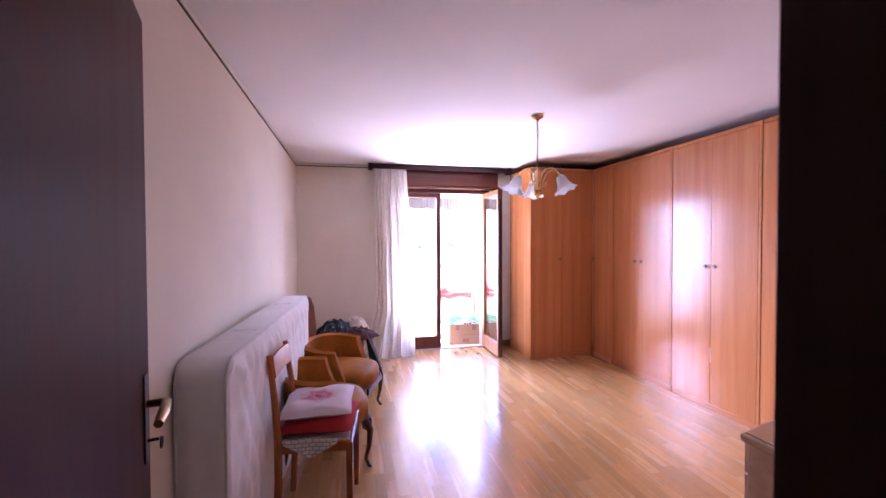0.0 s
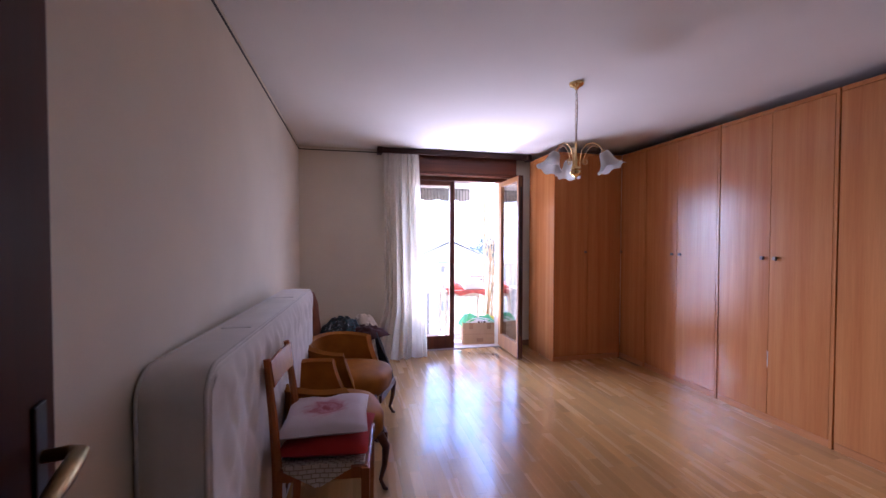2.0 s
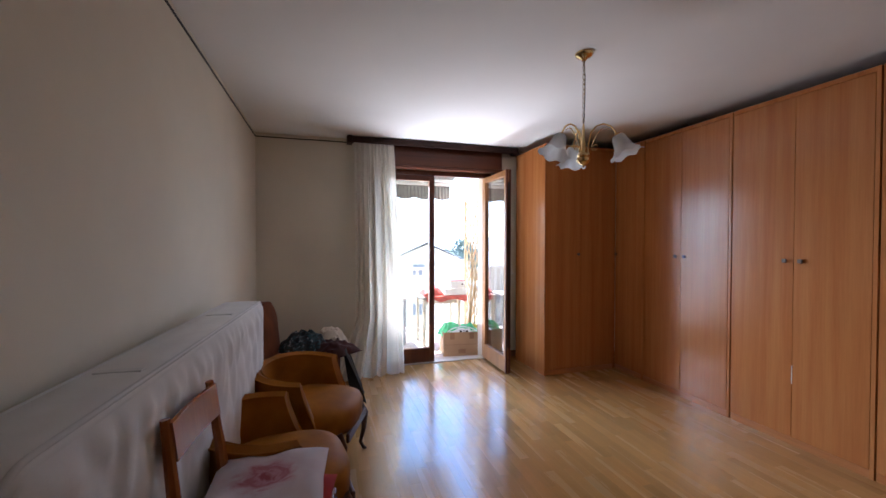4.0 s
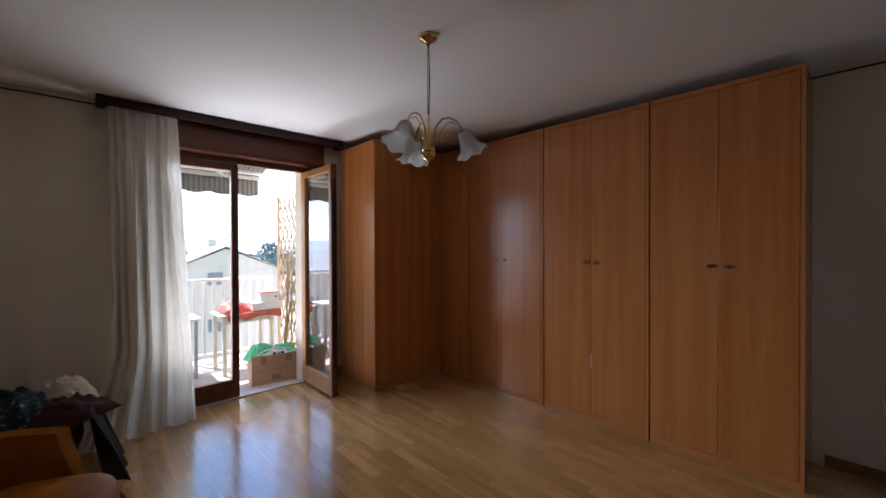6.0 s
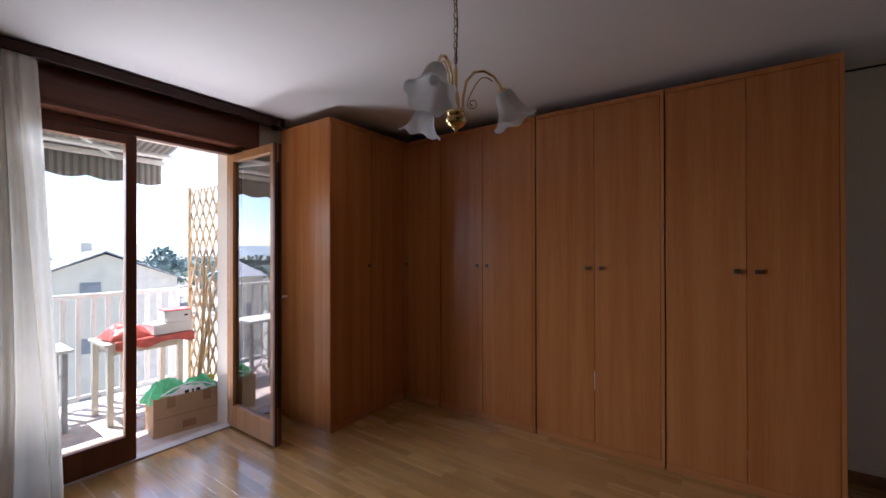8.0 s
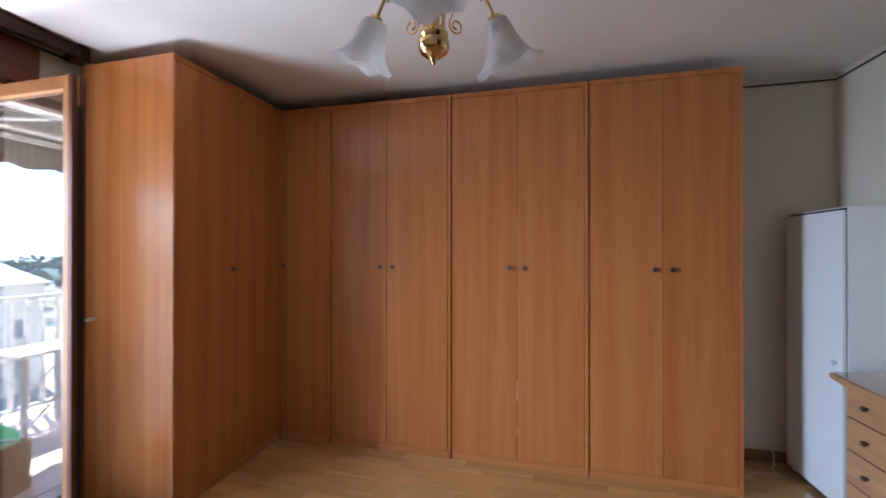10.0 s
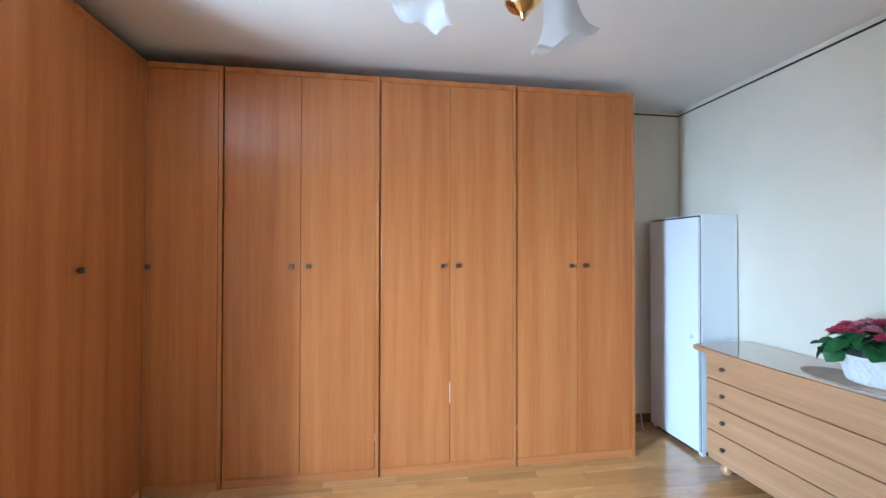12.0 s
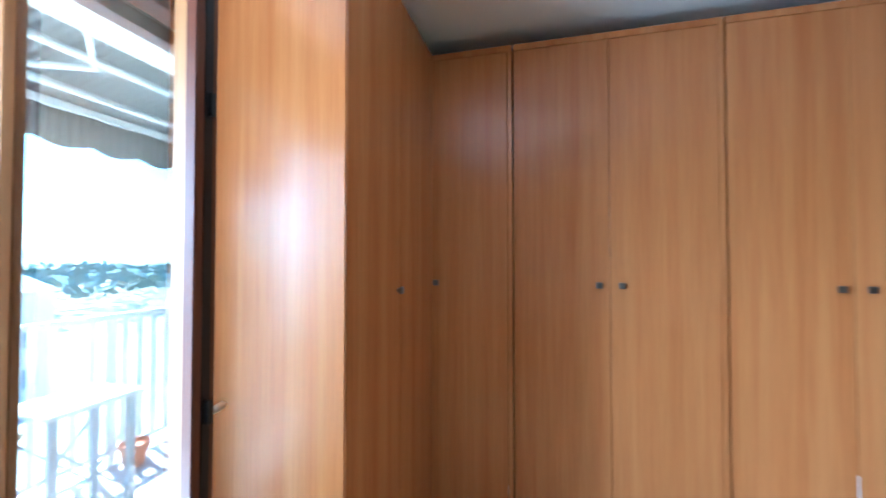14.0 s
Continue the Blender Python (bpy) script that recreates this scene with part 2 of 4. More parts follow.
AWNING = rows("grey striped awning canvas", (0.16, 0.15, 0.135), (0.29, 0.275, 0.25), 0, 0.055, 0.9)
ROOF = rows("pale grey roof tiles", (0.28, 0.28, 0.29), (0.42, 0.42, 0.43), 1, 0.45)
SHUTTER = plain("grey window shutter", (0.24, 0.24, 0.25), 0.7, vary=0.1)
# green of far trees, paled in its colour to show distance haze
FOLIAGE = plain("haze-tinted foliage", (0.17, 0.22, 0.19), 0.8, vary=0.4, scale=3.0)
EARTH = plain("dry ground", (0.34, 0.32, 0.26), 0.95, vary=0.3, scale=0.2, fine=5.0)
# the air's haze is mixed into this pale bluish hill colour
HILL = plain("haze-tinted hillside", (0.30, 0.35, 0.38), 0.95, vary=0.3, scale=0.02, fine=0.5)


def floral(name):
    """Pale cotton with one large faded rose printed in its middle."""
    def build(t, b):
        v = coords(t, (1.0, 1.25, 0.0))
        n = node(t, "TexNoise", Scale=14.0, Detail=4.0, Distortion=1.2)
        t.links.new(v, n.inputs["Vector"])
        far, wob = t.nodes.new("ShaderNodeVectorMath"), t.nodes.new("ShaderNodeMath")
        far.operation, wob.operation = "LENGTH", "MULTIPLY_ADD"
        wob.inputs[1].default_value = 0.16
        t.links.new(v, far.inputs[0])
        t.links.new(n.outputs["Fac"], wob.inputs[0]), t.links.new(far.outputs["Value"], wob.inputs[2])
        c = ramp(t, wob.outputs[0], [(0.085, (0.36, 0.08, 0.10)), (0.11, (0.55, 0.27, 0.31)), (0.135, (0.42, 0.13, 0.16)), (0.16, (0.58, 0.36, 0.40)), (0.19, (0.62, 0.50, 0.54)), (0.26, (0.66, 0.58, 0.61))])
        t.links.new(c, b.inputs["Base Color"])
        b.inputs["Roughness"].default_value = 0.8
        bump(t, b, n.outputs["Fac"], 0.25, 0.004)
    return material(name, build)


FLORAL = floral("faded rose print")


def basketweave(name, upright=False):
    def build(t, b):
        n = t.nodes.new("ShaderNodeTexBrick")
        v = coords(t)
        if upright:
            v.node.inputs["Rotation"].default_value = (radians(-90), 0, 0)
        t.links.new(v, n.inputs["Vector"])
        n.inputs["Scale"].default_value = 14.0
        n.inputs["Mortar Size"].default_value = 0.03
        for key, c in (("Color1", (0.60, 0.53, 0.44, 1)), ("Color2", (0.52, 0.45, 0.37, 1)), ("Mortar", (0.26, 0.19, 0.14, 1))):
            n.inputs[key].default_value = c
        t.links.new(n.outputs["Color"], b.inputs["Base Color"])
        b.inputs["Roughness"].default_value = 0.9
    return material(name, build)


WEAVE = basketweave("pale woven seat cloth")
WEAVE_UPRIGHT = basketweave("pale woven hanging cloth", True)


# ---- mesh helpers ----
def thing(name, label, category, m=None, group="", kind=""):
    ob = new(name)
    ob.empty_display_size = 0.1
    if m is not None:
        ob.matrix_world = m
    return tagged(ob, label, category, group, kind)


def part(name, bm, mat, parent=None, label="", smooth=0):
    """Links a bmesh as one mesh object under a thing or a part. smooth: the angle up to which edges are smoothed."""
    bmesh.ops.recalc_face_normals(bm, faces=bm.faces)
    me = bpy.data.meshes.new(name)
    bm.to_mesh(me)
    bm.free()
    me.materials.append(mat)
    if smooth:
        me.shade_smooth()
        me.set_sharp_from_angle(angle=radians(smooth))
    ob = new(name, me)
    ob.parent = parent
    return tagged(ob, label)


def box(x0, x1, y0, y1, z0, z1, bevel=0.0, bm=None, seg=2):
    own = bmesh.new()
    bmesh.ops.create_cube(own, size=1)
    for v in own.verts:
        v.co = Vector(((x0 + x1) / 2 + v.co.x * (x1 - x0), (y0 + y1) / 2 + v.co.y * (y1 - y0), (z0 + z1) / 2 + v.co.z * (z1 - z0)))
    if bevel:
        bmesh.ops.bevel(own, geom=own.edges[:], offset=bevel, segments=seg, affect="EDGES", profile=0.5)
    return joined(own, bm)


def joined(own, bm):
    if bm is None:
        return own
    me = bpy.data.meshes.new("tmp")
    own.to_mesh(me)
    own.free()
    bm.from_mesh(me)
    bpy.data.meshes.remove(me)
    return bm


def moved(bm, m):
    bmesh.ops.transform(bm, matrix=m, verts=bm.verts)
    return bm


def lathe(profile, n=20, m=None, bm=None, wave=None):
    """Turns (radius, height) pairs round z. wave(angle, k) gives a factor and a lift for ring k."""
    own, rings = bmesh.new(), []
    for k, (r, z) in enumerate(profile):
        ring = []
        for i in range(n):
            a = 2 * math.pi * i / n
            f, up = wave(a, k) if wave else (1, 0)
            ring.append(own.verts.new((r * f * math.cos(a), r * f * math.sin(a), z + up)))
        rings.append(ring)
    for a, b in zip(rings, rings[1:]):
        for i in range(n):
            own.faces.new((a[i], a[(i + 1) % n], b[(i + 1) % n], b[i]))
    for ring, (r, z) in ((rings[0], profile[0]), (rings[-1], profile[-1])):
        if r < 0.004:
            own.faces.new(ring)
    if m is not None:
        moved(own, m)
    return joined(own, bm)


def tube(points, radius, n=8, bm=None, caps=True):
    """A round bar along points; radius may be one number or one a point."""
    own, rings = bmesh.new(), []
    pts = [Vector(p) for p in points]
    radii = radius if isinstance(radius, (list, tuple)) else [radius] * len(pts)
    side = None
    for k, p in enumerate(pts):
        d = (pts[min(k + 1, len(pts) - 1)] - pts[max(k - 1, 0)]).normalized()
        if side is None:
            side = d.orthogonal().normalized()
        side = (side - d * side.dot(d)).normalized()
        up = d.cross(side)
        rings.append([own.verts.new(p + (side * math.cos(a) + up * math.sin(a)) * radii[k]) for a in (2 * math.pi * i / n for i in range(n))])
    for a, b in zip(rings, rings[1:]):
        for i in range(n):
            own.faces.new((a[i], a[(i + 1) % n], b[(i + 1) % n], b[i]))
    if caps:
        own.faces.new(rings[0]), own.faces.new(rings[-1])
    return joined(own, bm)


def sheet(f, nu, nv, thick=0.0):
    """A surface f(u, v) over the unit square, with a thickness along its normals."""
    bm = bmesh.new()
    g = [[bm.verts.new(f(i / nu, j / nv)) for j in range(nv + 1)] for i in range(nu + 1)]
    for i in range(nu):
        for j in range(nv):
            bm.faces.new((g[i][j], g[i + 1][j], g[i + 1][j + 1], g[i][j + 1]))
    if thick:
        bmesh.ops.recalc_face_normals(bm, faces=bm.faces)
        bmesh.ops.solidify(bm, geom=bm.faces[:], thickness=thick)
    return bm


def cushion(w, d, h, puff=0.5, dent=0.0, nx=18, ny=18, seed=0.0):
    """A stuffed cushion, lying on z = 0."""
    own = bmesh.new()
    top, low = {}, {}
    for i in range(nx + 1):
        for j in range(ny + 1):
            u, v = 2 * i / nx - 1, 2 * j / ny - 1
            e = max(0.0, (1 - abs(u) ** 3) * (1 - abs(v) ** 3)) ** puff
            wob = noise.noise(Vector((u * 2 + seed, v * 2, seed))) * 0.25 * h
            x, y = u * w / 2 * (1 - 0.05 * (1 - abs(v)) * abs(u)), v * d / 2 * (1 - 0.05 * (1 - abs(u)) * abs(v))
            top[i, j] = own.verts.new((x, y, h * 0.4 + (h * 0.6 - dent * math.exp(-(u * u + v * v) * 6)) * e + wob * e))
            rim = i in (0, nx) or j in (0, ny)
            low[i, j] = top[i, j] if rim else own.verts.new((x, y, h * 0.4 * (1 - e)))
    for i in range(nx):
        for j in range(ny):
            own.faces.new((top[i, j], top[i + 1, j], top[i + 1, j + 1], top[i, j + 1]))
            own.faces.new((low[i, j], low[i, j + 1], low[i + 1, j + 1], low[i + 1, j]))
    return own


def crumple(name, w, d, h, mat, m, label, category, seed, n=26):
    """A heap of soft stuff: a folded dome on its support."""
    bm = bmesh.new()
    g = []
    for i in range(n + 1):
        row = []
        for j in range(n + 1):
            u, v = 2 * i / n - 1, 2 * j / n - 1
            e = max(0.0, 1 - (u * u) ** 1.5) * max(0.0, 1 - (v * v) ** 1.5)
            k = noise.fractal(Vector((u * 2.2 + seed, v * 2.2, seed)), 1.0, 2.0, 4)
            fold = 1 - abs(noise.noise(Vector((u * 2.4 + seed, v * 2.4, 4 + seed)))) ** 0.8 * 1.5
            row.append(bm.verts.new((u * w / 2 * (1 + 0.12 * k), v * d / 2 * (1 + 0.12 * k), max(0.002, h * e ** 0.6 * (0.72 + 0.28 * fold + 0.14 * k)))))
        g.append(row)
    for i in range(n):
        for j in range(n):
            bm.faces.new((g[i][j], g[i + 1][j], g[i + 1][j + 1], g[i][j + 1]))
    rim = [e for e in bm.edges if e.is_boundary]
    low = bmesh.ops.extrude_edge_only(bm, edges=rim)["geom"]
    vs = [v for v in low if isinstance(v, bmesh.types.BMVert)]
    for v in vs:
        v.co.z = 0
    bmesh.ops.contextual_create(bm, geom=[e for e in bm.edges if e.is_boundary])
    ob = part(name, bm, mat, None, "", 50)
    ob.matrix_world = m
    return tagged(ob, label, category)


def setting(name, bm, mat, label, category, smooth=0):
    return tagged(part(name, bm, mat, None, "", smooth), label, category, kind="structure")


# ---- the room: measures ----
WEST, EAST, NORTH, SOUTH, ENTRY, JOG = -0.77, 3.62, 5.56, 0.91, 0.40, 1.39
TOP, LINE = 2.606, 2.568
OPEN_L, OPEN_R, OPEN_T = 0.46, 1.89, 2.30
DOOR_L, DOOR_R, DOOR_T = -0.425, 0.408, 2.12

bm = box(WEST - 0.2, WEST, -1.6, NORTH + 0.3, -0.3, TOP + 0.2)
setting("wall_west", bm, WALL, "long cream painted wall behind the mattress", "wall")
bm = box(EAST, EAST + 0.2, SOUTH, NORTH + 0.3, -0.3, TOP + 0.2)
setting("wall_east", bm, WALL, "cream painted wall behind the wardrobes", "wall")
bm = box(WEST, -0.24, NORTH - 0.018, NORTH + 0.3, -0.3, TOP + 0.2)
box(-0.24, OPEN_L, NORTH - 0.03, NORTH + 0.3, -0.3, TOP + 0.2, bm=bm)
box(OPEN_R, EAST, NORTH - 0.03, NORTH + 0.3, -0.3, TOP + 0.2, bm=bm)
box(OPEN_L, OPEN_R, NORTH - 0.03, NORTH + 0.3, OPEN_T, TOP + 0.2, bm=bm)
setting("wall_north", bm, WALL, "cream painted wall with the balcony door opening", "wall")
bm = box(JOG, EAST, 0.27, SOUTH, -0.3, TOP + 0.2)
setting("wall_south", bm, WALL, "cream painted wall behind the chest of drawers", "wall")
bm = box(WEST, DOOR_L - 0.04, 0.27, ENTRY, -0.3, TOP + 0.2)
box(DOOR_R + 0.04, JOG, 0.27, ENTRY, -0.3, TOP + 0.2, bm=bm)
box(DOOR_L - 0.04, DOOR_R + 0.04, 0.27, ENTRY, DOOR_T + 0.04, TOP + 0.2, bm=bm)
setting("wall_entry", bm, WALL, "cream painted wall round the room door", "wall")
bm = box(WEST, 1.2, -1.8, -1.6, -0.3, TOP + 0.2)
box(1.2, 1.4, -1.6, 0.27, -0.3, TOP + 0.2, bm=bm)
setting("wall_hall", bm, WALL, "cream painted walls of the dark hall", "wall")
bm = box(WEST, EAST, 0.27, NORTH + 0.3, TOP, TOP + 0.18)
box(WEST, 1.2, -1.6, 0.27, TOP, TOP + 0.18, bm=bm)
setting("ceiling", bm, CEILING, "white painted flat ceiling", "ceiling")
bm = box(WEST, EAST, 0.27, NORTH + 0.03, -0.3, -0.004)
box(WEST, 1.2, -1.6, 0.27, -0.3, -0.004, bm=bm)
floor = setting("floor", bm, JOINT, "beech strip parquet floor with a satin gloss", "floor")

# thin black line under the ceiling, with a white cove strip above it
bm = box(WEST, WEST + 0.006, ENTRY, NORTH, LINE - 0.008, LINE + 0.003)
box(WEST + 0.006, -0.24, NORTH - 0.024, NORTH - 0.018, LINE - 0.008, LINE + 0.003, bm=bm)
box(-0.24, EAST, NORTH - 0.036, NORTH - 0.03, LINE - 0.008, LINE + 0.003, bm=bm)
box(EAST - 0.006, EAST, SOUTH, NORTH - 0.036, LINE - 0.008, LINE + 0.003, bm=bm)
box(JOG, EAST - 0.006, SOUTH, SOUTH + 0.006, LINE - 0.008, LINE + 0.003, bm=bm)
setting("trim_line", bm, BLACK, "thin black line along the top of the walls", "trim")


def baseboard(name, *spans):
    bm = bmesh.new()
    for x0, x1, y0, y1 in spans:
        box(x0, x1, y0, y1, 0.001, 0.075, 0.003, bm, 1)
    setting(name, bm, BASEWOOD, "brown wooden baseboard along the wall", "baseboard")


baseboard("baseboard_west", (WEST, WEST + 0.014, ENTRY + 0.02, NORTH))
baseboard("baseboard_north", (WEST + 0.014, -0.24, NORTH - 0.032, NORTH - 0.018), (-0.24, OPEN_L - 0.06, NORTH - 0.044, NORTH - 0.03), (OPEN_R + 0.06, 3.0, NORTH - 0.044, NORTH - 0.03))
baseboard("baseboard_east", (EAST - 0.014, EAST, SOUTH + 0.014, 1.6))
baseboard("baseboard_south", (JOG, EAST - 0.014, SOUTH, SOUTH + 0.014))

# ---- the room door ----
bm = box(DOOR_R, DOOR_R + 0.04, 0.262, 0.408, 0, DOOR_T, 0.003)
box(DOOR_L - 0.04, DOOR_L, 0.262, 0.408, 0, DOOR_T, 0.003, bm)
box(DOOR_L - 0.04, DOOR_R + 0.04, 0.262, 0.408, DOOR_T, DOOR_T + 0.04, 0.003, bm)
box(DOOR_R + 0.02, DOOR_R + 0.09, 0.402, 0.418, 0, DOOR_T + 0.02, 0.003, bm)
box(DOOR_L - 0.09, DOOR_L - 0.02, 0.402, 0.412, 0, DOOR_T + 0.02, 0.003, bm)
setting("door_frame", bm, DARKWOOD, "dark stained wooden door frame", "door frame")

door = thing("door_1", "dark brown veneered room door standing open", "door", pose(-0.402, 0.432, 0, 0, 0, 104.8), kind="structure")
leaf = part("door_leaf", box(0.0, 0.79, -0.022, 0.022, 0.008, 2.115, 0.003), DOORWOOD, door)
part("lock_plate", box(0.712, 0.748, -0.027, -0.022, 1.02, 1.235, 0.002), IRON, door, "blackened lock plate")
bm = tube([(0.73, -0.025, 1.16), (0.73, -0.055, 1.16), (0.72, -0.068, 1.16), (0.66, -0.07, 1.157), (0.615, -0.066, 1.15)], [0.009, 0.010, 0.012, 0.013, 0.010], 10)
part("lever", bm, OLDBRASS, door, "worn brass lever handle", 40)
bm = tube([(0.73, -0.027, 1.07), (0.73, -0.05, 1.07)], 0.004, 8)
tube([(0.73 + 0.013 * math.cos(a), -0.055, 1.06 + 0.013 * math.sin(a)) for a in (k * math.pi / 6 for k in range(13))], 0.0025, 6, bm)
part("key", bm, IRON, door, "black iron key in the lock", 40)

# ---- balcony door ----
Y0, Y1 = NORTH - 0.035, NORTH + 0.035
BF_Z = -0.048
bm = box(OPEN_L - 0.05, OPEN_L + 0.06, Y0, Y1, 0, OPEN_T, 0.004)
box(OPEN_R - 0.06, OPEN_R + 0.03, Y0 + 0.004, Y1, 0, OPEN_T, 0.004, bm)
box(OPEN_L + 0.06, OPEN_R - 0.06, Y0 + 0.004, Y1, 2.245, OPEN_T, 0.004, bm)
window = thing("window_1", "reddish wooden balcony door, one leaf open", "balcony door", kind="structure")
part("window_frame", bm, FRAMEWOOD, window)
# reveals get a pale plaster colour to imitate the sky's highlight on them
for x0, x1 in ((OPEN_R - 0.022, OPEN_R - 0.001), (OPEN_L + 0.001, OPEN_L + 0.022)):
    part("outer_reveal", box(x0, x1, Y1 + 0.001, NORTH + 0.29, BF_Z, OPEN_T, 0.002), PLASTER, window, "outer reveal, plaster-pale in place of a sky highlight")
# the steel strip is added for the whitish highlight stripe along the jamb
for y0, y1, mat, word in ((Y0 + 0.036, Y0 + 0.042, STEEL, "steel strip in place of a highlight"), (Y0 + 0.044, Y0 + 0.066, PINE, "bleached pine rebate")):
    part("rebate", box(OPEN_R - 0.066, OPEN_R - 0.0595, y0, y1, 0.014, 2.244, 0.0015), mat, window, word)
part("threshold", box(OPEN_L, OPEN_R, NORTH - 0.03, NORTH + 0.07, -0.06, 0.012, 0.004), plain("pale stone sill", (0.55, 0.5, 0.45), 0.5), window, "pale stone threshold")


def window_leaf(name, s, w, near, far, label, rail=0.17, stile=0.062):
    """A glazed leaf hinged at x = 0 that reaches to x = s * w; near: wood of the room side, far: wood of the outer side."""
    def bars(y0, y1):
        bm = bmesh.new()
        for x0, x1, z0, z1 in ((0, stile, 0.022, 2.24), (w - stile, w, 0.022, 2.24), (stile, w - stile, 0.022, 0.022 + rail), (stile, w - stile, 2.24 - stile, 2.24)):
            box(min(s * x0, s * x1), max(s * x0, s * x1), y0, y1, z0, z1, 0.003, bm)
        return bm
    ob = part(name, bars(-0.028, 0.0), near, window, label)
    part("outer_side", bars(0.0, 0.026), far, ob, "bleached pine outer side")
    x0, x1 = sorted((s * (stile - 0.01), s * (w - stile + 0.01)))
    pane = part("pane", box(x0, x1, -0.002, 0.002, 0.012 + rail, 2.25 - stile), GLASS, ob, "clear glass pane")
    pane.visible_shadow = False
    return ob


closed = window_leaf("closed_leaf", 1, 0.655, FRAMEWOOD, PINE, "closed reddish wooden leaf")
closed.matrix_world = pose(OPEN_L + 0.065, NORTH - 0.012, 0)
opened = window_leaf("open_leaf", -1, 0.655, FRAMEWOOD, PINE, "open leaf with bleached pine outer side")
opened.matrix_world = pose(OPEN_R - 0.055, NORTH - 0.03, 0, 0, 0, 90.0)
bm = tube([(-0.625, -0.028, 1.105), (-0.625, -0.05, 1.105), (-0.625, -0.056, 1.105), (-0.625, -0.082, 1.107), (-0.625, -0.09, 1.107)], [0.006, 0.006, 0.009, 0.009, 0.005], 10)
part("window_handle", bm, STEEL, opened, "small steel handle", 40)
bm = box(-0.659, -0.655, -0.012, 0.008, 0.3, 2.1)
for z in (0.5, 1.1, 1.75):
    box(-0.672, -0.659, -0.008, 0.004, z, z + 0.05, 0.002, bm)
part("edge_strip", box(-0.657, -0.632, 0.0265, 0.031, 0.022, 2.24, 0.001), FRAMEWOOD, opened, "dark rebate strip")
part("edge_cover", box(-0.6572, -0.6552, 0.009, 0.026, 0.022, 2.24), FRAMEWOOD, opened)
part("latch_rail", bm, IRON, opened, "dark metal latch rail on the edge")

# shutter box and curtain pelmet over the opening
bm = box(OPEN_L - 0.08, 2.03, NORTH - 0.10, NORTH - 0.031, 2.345, 2.55, 0.004)
shutter = thing("shutter_box", "reddish wooden roller shutter box over the opening", "shutter box", kind="structure")
part("box_front", bm, FRAMEWOOD_X, shutter)
part("moulding", box(OPEN_L - 0.1, 2.05, NORTH - 0.125, NORTH - 0.031, 2.302, 2.343, 0.012, seg=3), FRAMEWOOD_X, shutter)
pelmet = thing("curtain_rail", "dark wooden curtain rail fixed under the ceiling", "curtain rail")
bm = box(0.17, 2.19, NORTH - 0.20, NORTH - 0.102, 2.56, 2.60, 0.006)
box(0.17, 2.19, NORTH - 0.215, NORTH - 0.195, 2.53, 2.598, 0.006, bm)
part("rail", bm, DARKWOOD, pelmet)
for x in (0.19, 2.165):
    part("end_cap", box(x - 0.03, x + 0.03, NORTH - 0.225, NORTH - 0.10, 2.52, 2.602, 0.008), DARKWOOD, pelmet)
for x in (0.6, 1.7):
    part("bracket", box(x, x + 0.03, NORTH - 0.15, NORTH - 0.033, 2.6005, TOP, 0.0), DARKWOOD, pelmet)


# ---- curtain ----
def curtain_point(u, v):
    # u across, v downwards
    z = 2.553 - v * 2.543 + 0.014 * math.sin(u * 75) * max(0.0, 1 - v * 25)
    flare = v ** 2.2
    x = 0.22 + u * (0.44 + 0.10 * v) - 0.9 * (1 - u) ** 1.8 * max(0, v - 0.76) + 0.02 * math.sin(3 * v)
    amp = (0.018 + 0.026 * min(1, v * 1.6)) * (0.8 + 0.6 * noise.noise(Vector((u * 5, v * 1.2, 7))))
    ph = u * 2 * math.pi * 6.0 + 3.6 * noise.noise(Vector((u * 4, v * 0.9, 2)))
    y = NORTH - 0.175 + amp * math.sin(ph) + 0.012 * math.sin(ph * 2.3 + v * 2) - 0.10 * flare - 0.5 * (1 - u) * max(0, v - 0.76)
    return (x + 0.010 * math.cos(ph), y, z)


curtain = thing("curtain", "white sheer curtain drawn to one side, hanging to the floor", "curtain", pose(0, 0, 0))
part("fabric", sheet(curtain_point, 150, 40), CURTAIN, curtain, smooth=180)
for k in range(10):
    part("hook", tube([(0.24 + k * 0.045, NORTH - 0.175, 2.54), (0.24 + k * 0.045, NORTH - 0.175, 2.572)], 0.004, 6), WHITEMETAL, curtain)


# ---- wardrobes ----
HIGH = 2.515


